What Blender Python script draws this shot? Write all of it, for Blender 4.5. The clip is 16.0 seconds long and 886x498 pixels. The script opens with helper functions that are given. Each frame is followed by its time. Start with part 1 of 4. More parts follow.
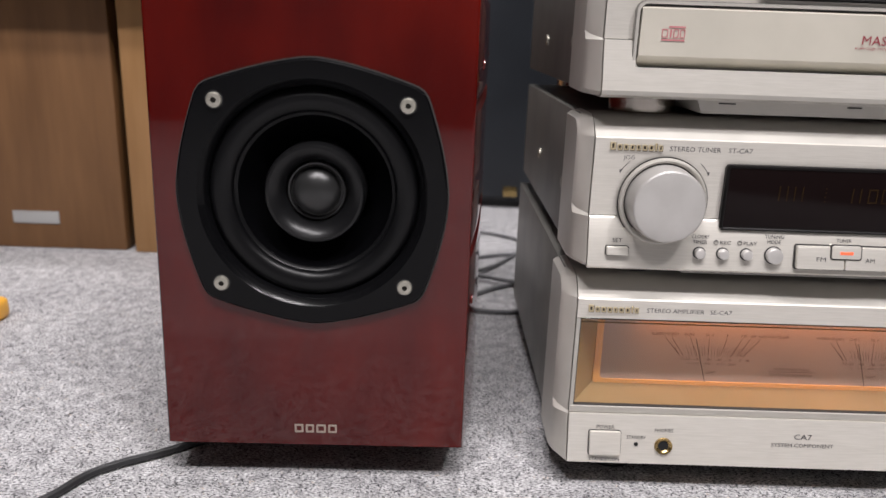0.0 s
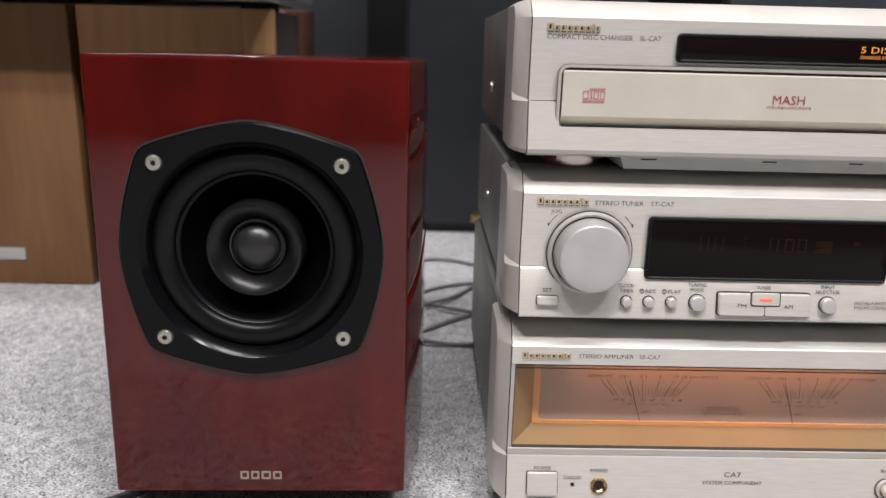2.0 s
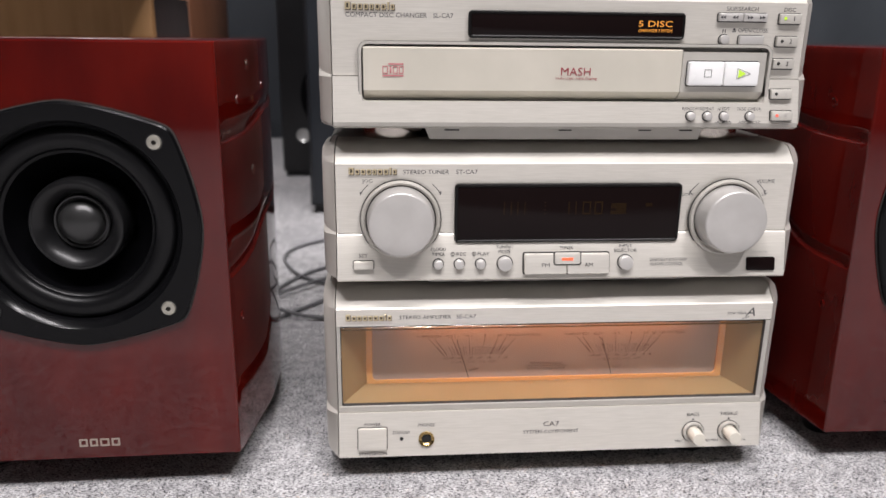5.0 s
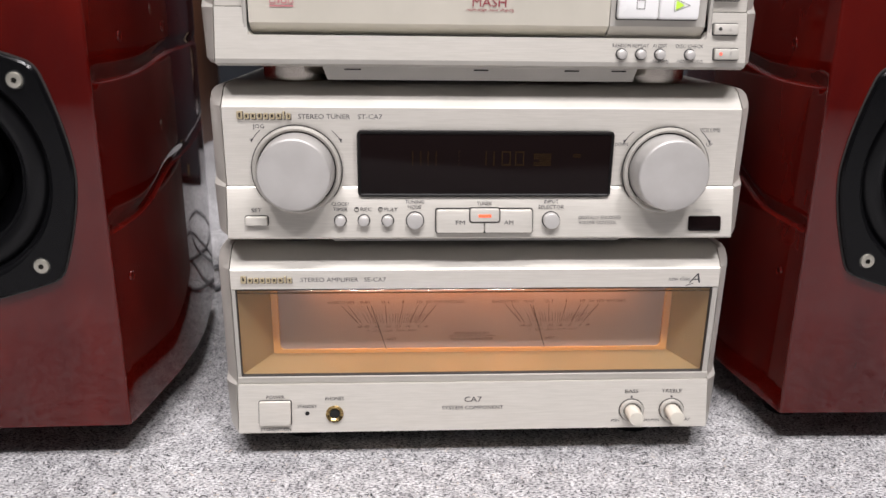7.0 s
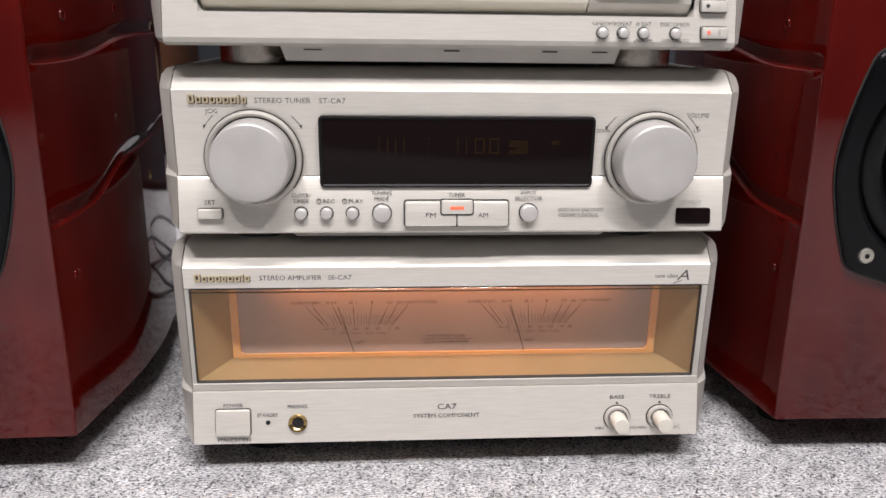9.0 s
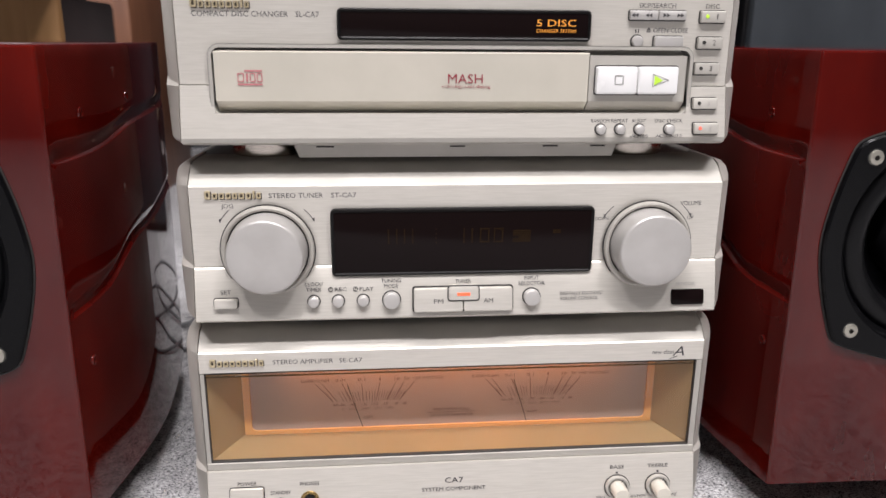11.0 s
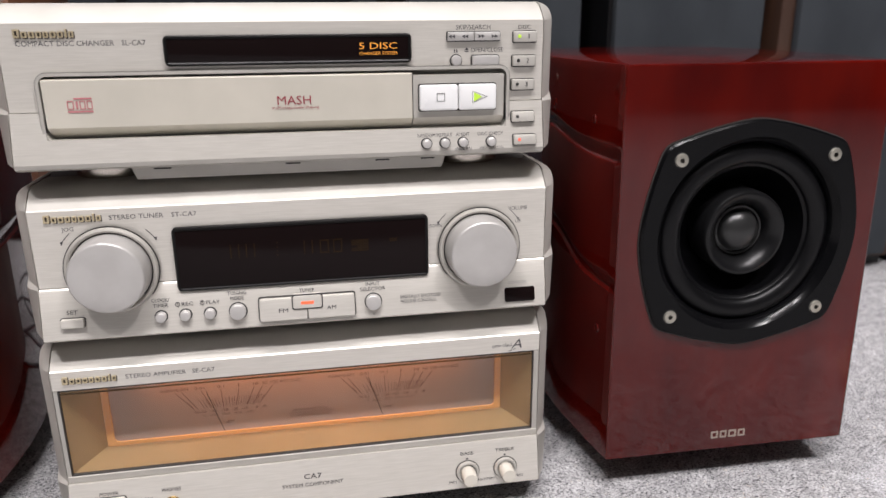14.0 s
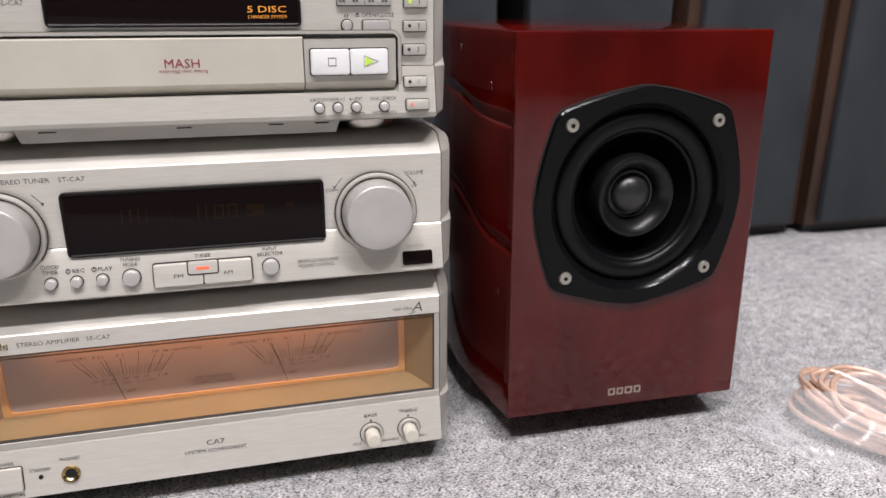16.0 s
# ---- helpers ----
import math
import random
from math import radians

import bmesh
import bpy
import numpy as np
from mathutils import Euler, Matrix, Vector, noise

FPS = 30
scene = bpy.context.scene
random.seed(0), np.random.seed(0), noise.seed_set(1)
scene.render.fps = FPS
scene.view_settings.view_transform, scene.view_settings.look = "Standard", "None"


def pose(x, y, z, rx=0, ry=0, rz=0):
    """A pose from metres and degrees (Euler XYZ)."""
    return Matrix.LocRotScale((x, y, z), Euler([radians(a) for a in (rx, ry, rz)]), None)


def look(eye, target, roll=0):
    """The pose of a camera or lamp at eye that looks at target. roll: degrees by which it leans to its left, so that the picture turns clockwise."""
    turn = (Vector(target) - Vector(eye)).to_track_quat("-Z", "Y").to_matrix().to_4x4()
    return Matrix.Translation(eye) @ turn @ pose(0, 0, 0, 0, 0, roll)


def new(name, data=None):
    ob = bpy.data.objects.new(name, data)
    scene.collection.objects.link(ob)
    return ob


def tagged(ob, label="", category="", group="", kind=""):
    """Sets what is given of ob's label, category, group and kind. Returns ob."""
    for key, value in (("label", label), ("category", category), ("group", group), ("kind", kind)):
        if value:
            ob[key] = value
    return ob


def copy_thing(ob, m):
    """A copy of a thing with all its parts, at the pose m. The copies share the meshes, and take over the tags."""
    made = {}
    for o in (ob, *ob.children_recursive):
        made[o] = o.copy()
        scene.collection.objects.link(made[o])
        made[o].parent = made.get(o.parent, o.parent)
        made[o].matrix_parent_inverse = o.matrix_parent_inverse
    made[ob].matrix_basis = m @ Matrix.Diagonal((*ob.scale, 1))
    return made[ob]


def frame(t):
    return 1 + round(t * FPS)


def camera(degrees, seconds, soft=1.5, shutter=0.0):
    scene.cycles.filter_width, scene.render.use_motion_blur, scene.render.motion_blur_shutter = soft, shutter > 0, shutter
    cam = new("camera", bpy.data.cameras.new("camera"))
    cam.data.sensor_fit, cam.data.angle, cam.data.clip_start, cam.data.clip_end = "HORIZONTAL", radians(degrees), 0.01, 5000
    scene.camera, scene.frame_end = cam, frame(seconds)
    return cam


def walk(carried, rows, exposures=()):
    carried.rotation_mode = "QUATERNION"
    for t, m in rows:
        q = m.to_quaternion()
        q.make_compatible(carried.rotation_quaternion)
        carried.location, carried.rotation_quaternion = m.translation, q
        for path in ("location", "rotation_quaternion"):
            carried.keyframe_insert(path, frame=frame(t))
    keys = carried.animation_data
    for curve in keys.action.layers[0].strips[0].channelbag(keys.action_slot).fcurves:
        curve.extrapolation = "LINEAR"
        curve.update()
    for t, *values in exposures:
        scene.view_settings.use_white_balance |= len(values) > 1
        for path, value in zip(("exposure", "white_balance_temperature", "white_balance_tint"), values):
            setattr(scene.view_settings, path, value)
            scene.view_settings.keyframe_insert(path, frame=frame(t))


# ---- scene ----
cam = camera(61.6, 16.0)
cam.data.dof.use_dof, cam.data.dof.focus_distance, cam.data.dof.aperture_fstop = True, 0.43, 9.0
PATH = [
    (0, (-0.012, -0.066, 0.263), (0.002, 1.856, -0.29), 2.0),
    (0.5, (-0.008, -0.069, 0.277), (-0.003, 1.857, -0.264), 1.9),
    (1, (-0.007, -0.071, 0.285), (0.008, 1.858, -0.243), 1.9),
    (1.5, (0.004, -0.072, 0.289), (0.035, 1.857, -0.238), 1.8),
    (2, (0.017, -0.075, 0.291), (0.063, 1.854, -0.233), 1.5),
    (2.5, (0.028, -0.078, 0.289), (0.102, 1.851, -0.236), 1.3),
    (3, (0.043, -0.084, 0.292), (0.151, 1.838, -0.249), 1.1),
    (3.5, (0.059, -0.094, 0.293), (0.183, 1.826, -0.251), 0.9),
    (4, (0.072, -0.102, 0.294), (0.206, 1.819, -0.247), 0.7),
    (4.5, (0.086, -0.107, 0.295), (0.229, 1.81, -0.257), 0.7),
    (5, (0.102, -0.106, 0.289), (0.255, 1.808, -0.271), 0.7),
    (7.5, (0.182, -0.057, 0.252), (0.276, 1.845, -0.358), 0.7),
    (8, (0.188, -0.047, 0.241), (0.291, 1.856, -0.366), 0.8),
    (8.5, (0.189, -0.045, 0.238), (0.304, 1.86, -0.359), 0.8),
    (9, (0.184, -0.044, 0.245), (0.306, 1.867, -0.333), 0.7),
    (11.5, (0.169, -0.05, 0.299), (0.35, 1.866, -0.246), 0.4),
    (12, (0.17, -0.053, 0.31), (0.358, 1.86, -0.243), 0.3),
    (12.5, (0.177, -0.059, 0.314), (0.388, 1.851, -0.241), 0.1),
    (13, (0.187, -0.064, 0.314), (0.433, 1.841, -0.244), -0.1),
    (13.5, (0.199, -0.07, 0.311), (0.491, 1.825, -0.258), -0.3),
    (14, (0.22, -0.075, 0.309), (0.564, 1.804, -0.284), -0.4),
    (14.5, (0.23, -0.082, 0.311), (0.626, 1.783, -0.292), -0.5),
    (15, (0.24, -0.087, 0.307), (0.679, 1.765, -0.307), -0.3),
    (15.5, (0.242, -0.091, 0.304), (0.704, 1.752, -0.322), -0.2),
    (16, (0.247, -0.092, 0.301), (0.726, 1.741, -0.338), 0.2),
]
walk(cam, [(t, look(eye, target, roll)) for t, eye, target, roll in PATH], [(0, -0.20), (4, -0.13), (8, -0.05), (12, -0.10), (14, -0.19), (16, -0.26)])

# ---- light ----
world = bpy.data.worlds.new("world")
scene.world = world
world.use_nodes = True
world.node_tree.nodes["Background"].inputs[0].default_value = (0.9, 0.95, 1.0, 1)
world.node_tree.nodes["Background"].inputs[1].default_value = 0.02


def area_lamp(name, eye, target, sx, sy, watts, colour):
    lamp = bpy.data.lights.new(name, "AREA")
    lamp.shape, lamp.size, lamp.size_y, lamp.energy, lamp.color = "RECTANGLE", sx, sy, watts, colour
    ob = new(name, lamp)
    ob.matrix_world = look(eye, target)
    return ob


CEILING = 2.55
LAMPS = [(-0.55, -0.95, 42, 0.34), (1.05, -0.95, 48, 0.34), (0.22, -0.60, 54, 0.9), (-0.02, 0.72, 25, 0.9), (1.45, 0.80, 12, 0.9)]
for lx, ly, watts, reach in LAMPS:
    area_lamp("ceiling_lamp", (lx, ly, CEILING - 0.06), (lx, ly, 0), reach, 0.16, watts, (1.0, 0.955, 0.975))

# ---- materials ----


def material(name, colour, rough=0.5, metal=0.0, coat=0.0, coat_rough=0.03, spec=0.5):
    m = bpy.data.materials.new(name)
    m.use_nodes = True
    b = m.node_tree.nodes["Principled BSDF"]
    b.inputs["Base Color"].default_value = (*colour, 1)
    b.inputs["Roughness"].default_value = rough
    b.inputs["Metallic"].default_value = metal
    b.inputs["Coat Weight"].default_value = coat
    b.inputs["Coat Roughness"].default_value = coat_rough
    b.inputs["Specular IOR Level"].default_value = spec
    return m


def node(m, kind, **values):
    n = m.node_tree.nodes.new(kind)
    for key, value in values.items():
        n.inputs[key].default_value = value
    return n


def link(m, a, out, b, into):
    m.node_tree.links.new(a.outputs[out], b.inputs[into])


def noise_of(m, scale, detail=4.0, stretch=(1, 1, 1), rough=0.5):
    co, mp = node(m, "ShaderNodeTexCoord"), node(m, "ShaderNodeMapping", Scale=stretch)
    n = node(m, "ShaderNodeTexNoise", Scale=scale, Detail=detail, Roughness=rough)
    link(m, co, "Object", mp, "Vector")
    link(m, mp, "Vector", n, "Vector")
    return n


def ramp(m, n, stops, out="Fac"):
    r = node(m, "ShaderNodeValToRGB")
    r.color_ramp.elements[0].position, r.color_ramp.elements[0].color = stops[0][0], (*stops[0][1], 1)
    r.color_ramp.elements[1].position, r.color_ramp.elements[1].color = stops[-1][0], (*stops[-1][1], 1)
    for p, c in stops[1:-1]:
        e = r.color_ramp.elements.new(p)
        e.color = (*c, 1)
    link(m, n, out, r, "Fac")
    return r


def bump(m, n, strength, distance, out="Fac"):
    b = m.node_tree.nodes["Principled BSDF"]
    u = node(m, "ShaderNodeBump", Strength=strength, Distance=distance)
    link(m, n, out, u, "Height")
    link(m, u, "Normal", b, "Normal")
    return u


def vary(m, stops, scale, stretch=(1, 1, 1), detail=4.0):
    """Lets a noise choose the base colour."""
    n = noise_of(m, scale, detail, stretch)
    link(m, ramp(m, n, stops), "Color", m.node_tree.nodes["Principled BSDF"], "Base Color")
    return n


def vary_rough(m, low, high, scale, stretch=(1, 1, 1)):
    n = noise_of(m, scale, 5.0, stretch)
    r = node(m, "ShaderNodeMapRange")
    r.inputs["To Min"].default_value, r.inputs["To Max"].default_value = low, high
    link(m, n, "Fac", r, "Value")
    link(m, r, "Result", m.node_tree.nodes["Principled BSDF"], "Roughness")
    return n


brushed = material("brushed_aluminium", (0.66, 0.625, 0.575), 0.32, 0.35)
vary(brushed, [(0.3, (0.605, 0.578, 0.522)), (0.7, (0.675, 0.645, 0.588))], 60, (1.2, 20, 22))
bump(brushed, vary_rough(brushed, 0.28, 0.42, 90, (1, 24, 26)), 0.03, 0.0002)
silver = material("champagne_paint", (0.66, 0.635, 0.58), 0.58, 0.3)
vary(silver, [(0.35, (0.435, 0.417, 0.378)), (0.65, (0.485, 0.464, 0.422))], 35)
bump(silver, noise_of(silver, 2500, 2), 0.05, 0.0001)
cap_paint = material("cap_champagne_paint", (0.54, 0.51, 0.45), 0.36, 0.4)
vary(cap_paint, [(0.35, (0.58, 0.552, 0.50)), (0.65, (0.64, 0.61, 0.555))], 35)
chassis = material("chassis_grey_paint", (0.42, 0.40, 0.37), 0.42, 0.4)
vary(chassis, [(0.35, (0.19, 0.183, 0.168)), (0.65, (0.24, 0.23, 0.21))], 28)
bump(chassis, noise_of(chassis, 1800, 2), 0.08, 0.0001)
knob_silver = material("knob_satin_silver", (0.60, 0.59, 0.57), 0.38, 0.3)
vary(knob_silver, [(0.35, (0.47, 0.455, 0.435)), (0.65, (0.51, 0.495, 0.475))], 80)
chrome = material("chrome", (0.58, 0.53, 0.47), 0.2, 1.0)
vary_rough(chrome, 0.12, 0.24, 300)
ivory = material("ivory_plastic", (0.56, 0.53, 0.46), 0.3)
vary_rough(ivory, 0.25, 0.36, 120)
pearl = material("pearl_plastic", (0.80, 0.80, 0.79), 0.25)
vary_rough(pearl, 0.2, 0.32, 120)
tray_paint = material("tray_paint", (0.62, 0.60, 0.545), 0.3, 0.1)
vary(tray_paint, [(0.35, (0.55, 0.52, 0.445)), (0.65, (0.60, 0.565, 0.485))], 30)
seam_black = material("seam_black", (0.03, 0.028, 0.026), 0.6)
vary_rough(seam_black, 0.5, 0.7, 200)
ink = material("grey_ink", (0.055, 0.052, 0.055), 0.6)
soft_ink = material("soft_grey_ink", (0.22, 0.22, 0.21), 0.6)
red_ink = material("red_ink", (0.28, 0.04, 0.055), 0.6)
pale_red_ink = material("pale_red_ink", (0.50, 0.19, 0.20), 0.6)
gold_badge = material("gold_badge", (0.52, 0.44, 0.29), 0.35, 0.4)
vary_rough(gold_badge, 0.2, 0.4, 800)
badge_shadow = material("badge_shade", (0.06, 0.05, 0.04), 0.6)
display_black = material("display_black", (0.007, 0.004, 0.004), 0.1, spec=0.11)
vary_rough(display_black, 0.08, 0.16, 60)
brass = material("brass", (0.42, 0.30, 0.13), 0.3, 1.0)
vary_rough(brass, 0.2, 0.35, 400)
hole = material("hole_black", (0.004, 0.004, 0.004), 0.7)
rubber = material("black_rubber", (0.012, 0.012, 0.013), 0.55)
vary_rough(rubber, 0.45, 0.65, 200)
cone_black = material("cone_black", (0.002, 0.002, 0.0024), 0.2, spec=0.16)
vary_rough(cone_black, 0.12, 0.2, 90)
surround_black = material("surround_rubber", (0.004, 0.004, 0.0045), 0.3, spec=0.2)
vary_rough(surround_black, 0.28, 0.40, 150)
plate_black = material("bezel_black", (0.0035, 0.0035, 0.004), 0.2, spec=0.13)
bump(plate_black, vary_rough(plate_black, 0.13, 0.22, 160), 0.03, 0.0002)
dome_black = material("dome_black", (0.018, 0.018, 0.018), 0.3)
bump(dome_black, noise_of(dome_black, 3500, 2), 0.25, 0.0002)
screw_metal = material("screw_nickel", (0.46, 0.44, 0.38), 0.4, 0.8)
vary_rough(screw_metal, 0.34, 0.5, 700)
bezel_gloss = material("display_bezel_gloss", (0.006, 0.0055, 0.0055), 0.3, spec=0.15)
vary_rough(bezel_gloss, 0.28, 0.4, 120)
tweeter_black = material("tweeter_satin_black", (0.006, 0.006, 0.0065), 0.3, spec=0.3)
vary_rough(tweeter_black, 0.26, 0.38, 150)
socket_dark = material("socket_painted_shade", (0.04, 0.036, 0.03), 0.5, 0.6)
teac_ink = material("pale_badge", (0.30, 0.24, 0.20), 0.45)

lacquer = material("cherry_lacquer", (0.10, 0.004, 0.003), 0.45, 0.0, 1.0, 0.03, 0.0)
lacquer.node_tree.nodes["Principled BSDF"].inputs["Coat IOR"].default_value = 1.5
grain = noise_of(lacquer, 6, 6, (4, 4, 1.5))
blotch = noise_of(lacquer, 7, 3)
g_ramp = ramp(lacquer, grain, [(0.25, (0.048, 0.0011, 0.0013)), (0.75, (0.120, 0.0056, 0.0026))])
b_ramp = ramp(lacquer, blotch, [(0.32, (0.60, 0.52, 0.52)), (0.68, (1.0, 1.0, 1.0))])
mix = node(lacquer, "ShaderNodeMixRGB", Fac=1.0)
mix.blend_type = "MULTIPLY"
link(lacquer, g_ramp, "Color", mix, "Color1")
link(lacquer, b_ramp, "Color", mix, "Color2")
link(lacquer, mix, "Color", lacquer.node_tree.nodes["Principled BSDF"], "Base Color")
dust = noise_of(lacquer, 26, 7)
cr = node(lacquer, "ShaderNodeMapRange")
for key, value in (("From Min", 0.4), ("From Max", 0.75), ("To Min", 0.03), ("To Max", 0.10)):
    cr.inputs[key].default_value = value
link(lacquer, dust, "Fac", cr, "Value")
link(lacquer, cr, "Result", lacquer.node_tree.nodes["Principled BSDF"], "Coat Roughness")

amber = material("amber_plastic", (0.68, 0.43, 0.18), 0.32, 0.0, 0.3, 0.1)
vary(amber, [(0.3, (0.43, 0.32, 0.165)), (0.7, (0.50, 0.37, 0.195))], 25)
# faint glow put into the plastic, in place of meter light shining through
amber.node_tree.nodes["Principled BSDF"].inputs["Emission Color"].default_value = (0.70, 0.52, 0.27, 1)
amber.node_tree.nodes["Principled BSDF"].inputs["Emission Strength"].default_value = 0.05
amber_edge = material("amber_bright_edge", (0.80, 0.45, 0.18), 0.25, 0.0, 0.3, 0.1)
card_paint = material("meter_card", (0.44, 0.36, 0.33), 0.55)
vary(card_paint, [(0.3, (0.37, 0.325, 0.305)), (0.7, (0.41, 0.36, 0.335))], 40)
card_ink = material("meter_ink", (0.10, 0.055, 0.045), 0.6)

glass = bpy.data.materials.new("clear_pane")
glass.use_nodes = True
gn = glass.node_tree
for n in list(gn.nodes):
    gn.nodes.remove(n)
g_out, g_mix = gn.nodes.new("ShaderNodeOutputMaterial"), gn.nodes.new("ShaderNodeMixShader")
g_fr = gn.nodes.new("ShaderNodeFresnel")
g_fr.inputs["IOR"].default_value = 1.35
g_tr, g_gl = gn.nodes.new("ShaderNodeBsdfTransparent"), gn.nodes.new("ShaderNodeBsdfGlossy")
g_tr.inputs["Color"].default_value = (0.97, 0.95, 0.93, 1)
g_gl.inputs["Roughness"].default_value = 0.04
gn.links.new(g_fr.outputs[0], g_mix.inputs[0])
gn.links.new(g_tr.outputs[0], g_mix.inputs[1])
gn.links.new(g_gl.outputs[0], g_mix.inputs[2])
gn.links.new(g_mix.outputs[0], g_out.inputs[0])


def glowing(name, colour, strength, base=(0.02, 0.02, 0.02)):
    m = material(name, base, 0.4)
    b = m.node_tree.nodes["Principled BSDF"]
    b.inputs["Emission Color"].default_value = (*colour, 1)
    b.inputs["Emission Strength"].default_value = strength
    return m


orange_glow = glowing("orange_print_lit", (1.0, 0.38, 0.04), 1.2)
dim_glow = glowing("dim_dots", (0.8, 0.42, 0.12), 0.05, (0.002, 0.001, 0.001))
dim_glow.node_tree.nodes["Principled BSDF"].inputs["Specular IOR Level"].default_value = 0.03
led_red = glowing("red_led", (1.0, 0.12, 0.04), 1.0, (0.5, 0.1, 0.05))
led_green = glowing("green_led", (0.6, 1.0, 0.05), 0.55, (0.3, 0.4, 0.05))
led_pink = glowing("soft_red_led", (1.0, 0.2, 0.12), 0.6, (0.5, 0.1, 0.08))

carpet = material("grey_heather_carpet", (0.45, 0.45, 0.45), 0.95, spec=0.1)
c1, c2, c3 = noise_of(carpet, 900, 3, (0.5, 1, 1), 0.65), noise_of(carpet, 95, 4), noise_of(carpet, 9, 3)
f_ramp = ramp(carpet, c1, [(0.37, (0.10, 0.10, 0.105)), (0.47, (0.50, 0.495, 0.50)), (0.62, (0.88, 0.87, 0.87))])
m_ramp = ramp(carpet, c2, [(0.30, (0.60, 0.595, 0.60)), (0.62, (1, 1, 1))])
l_ramp = ramp(carpet, c3, [(0.3, (0.82, 0.82, 0.83)), (0.65, (1, 1, 1))])
cm1, cm2 = node(carpet, "ShaderNodeMixRGB", Fac=1.0), node(carpet, "ShaderNodeMixRGB", Fac=1.0)
cm1.blend_type = cm2.blend_type = "MULTIPLY"
link(carpet, f_ramp, "Color", cm1, "Color1")
link(carpet, m_ramp, "Color", cm1, "Color2")
link(carpet, cm1, "Color", cm2, "Color1")
link(carpet, l_ramp, "Color", cm2, "Color2")
link(carpet, cm2, "Color", carpet.node_tree.nodes["Principled BSDF"], "Base Color")
bump(carpet, c1, 0.8, 0.002)
fibre = material("carpet_fibre", (0.5, 0.5, 0.5), 0.9, spec=0.1)
geo = node(fibre, "ShaderNodeNewGeometry")
fr_ = ramp(fibre, geo, [(0.0, (0.035, 0.035, 0.04)), (0.35, (0.11, 0.11, 0.115)), (0.45, (0.42, 0.415, 0.42)), (0.95, (0.72, 0.71, 0.71)), (1.0, (0.60, 0.50, 0.40))], "Random Per Island")
link(fibre, fr_, "Color", fibre.node_tree.nodes["Principled BSDF"], "Base Color")

wall_dark = material("dark_blue_grey_wall", (0.035, 0.042, 0.052), 0.6)
vary(wall_dark, [(0.3, (0.017, 0.021, 0.027)), (0.7, (0.026, 0.031, 0.039))], 6)
wall_pale = material("charcoal_wall", (0.05, 0.05, 0.052), 0.8)
vary(wall_pale, [(0.3, (0.016, 0.016, 0.017)), (0.7, (0.024, 0.024, 0.025))], 3)
wall_grey = material("mid_grey_wall", (0.11, 0.11, 0.11), 0.8)
vary(wall_grey, [(0.3, (0.10, 0.098, 0.096)), (0.7, (0.125, 0.122, 0.12))], 3)
ceiling_white = material("ceiling_white", (0.74, 0.74, 0.73), 0.85)
vary(ceiling_white, [(0.3, (0.70, 0.70, 0.69)), (0.7, (0.77, 0.77, 0.76))], 5)
cabinet_blue = material("dark_slate_cabinet", (0.028, 0.033, 0.042), 0.45)
vary(cabinet_blue, [(0.3, (0.010, 0.0125, 0.0165)), (0.7, (0.016, 0.0195, 0.025))], 12)
cabinet_black = material("black_cabinet", (0.008, 0.008, 0.009), 0.4)
vary_rough(cabinet_black, 0.3, 0.5, 40)
grille_grey = material("slate_grille_cloth", (0.085, 0.095, 0.11), 0.9)
vary(grille_grey, [(0.3, (0.023, 0.028, 0.034)), (0.7, (0.041, 0.048, 0.056))], 14, (1, 1, 0.6))
bump(grille_grey, noise_of(grille_grey, 1400, 2), 0.4, 0.0006)
walnut = material("walnut_side", (0.10, 0.05, 0.028), 0.45)
vary(walnut, [(0.3, (0.034, 0.015, 0.009)), (0.7, (0.070, 0.033, 0.019))], 9, (8, 8, 0.8))
tan_wood = material("tan_veneer", (0.36, 0.19, 0.075), 0.5)
vary(tan_wood, [(0.3, (0.28, 0.145, 0.054)), (0.7, (0.36, 0.195, 0.08))], 8, (7, 7, 0.9))
brown_wood = material("brown_veneer", (0.26, 0.135, 0.055), 0.5)
vary(brown_wood, [(0.3, (0.13, 0.060, 0.021)), (0.7, (0.19, 0.092, 0.035))], 8, (7, 7, 0.9))
red_wood = material("reddish_frame_wood", (0.20, 0.085, 0.045), 0.45)
vary(red_wood, [(0.3, (0.16, 0.065, 0.035)), (0.7, (0.24, 0.105, 0.056))], 8, (7, 7, 0.9))
grille_brown = material("dark_brown_grille", (0.02, 0.011, 0.01), 0.9)
vary(grille_brown, [(0.3, (0.015, 0.008, 0.008)), (0.7, (0.026, 0.014, 0.013))], 30)
pale_metal = material("pale_grey_metal", (0.50, 0.50, 0.49), 0.4, 0.5)
vary_rough(pale_metal, 0.3, 0.5, 60)
paper_cone = material("paper_cone", (0.62, 0.52, 0.36), 0.7)
vary(paper_cone, [(0.3, (0.57, 0.47, 0.32)), (0.7, (0.66, 0.56, 0.40))], 60)
cable_black = material("cable_black", (0.02, 0.02, 0.021), 0.45)
vary_rough(cable_black, 0.38, 0.52, 300)
cable_grey = material("cable_dark_grey", (0.13, 0.13, 0.135), 0.5)
vary_rough(cable_grey, 0.42, 0.58, 300)
copper_cable = material("copper_clear_cable", (0.74, 0.36, 0.20), 0.25, 0.15, 0.6, 0.1)
vary(copper_cable, [(0.3, (0.56, 0.35, 0.25)), (0.7, (0.72, 0.50, 0.39))], 180)
white_plastic = material("white_plastic", (0.75, 0.75, 0.74), 0.35)
foil_tie = material("foil_tie", (0.55, 0.55, 0.56), 0.25, 1.0)
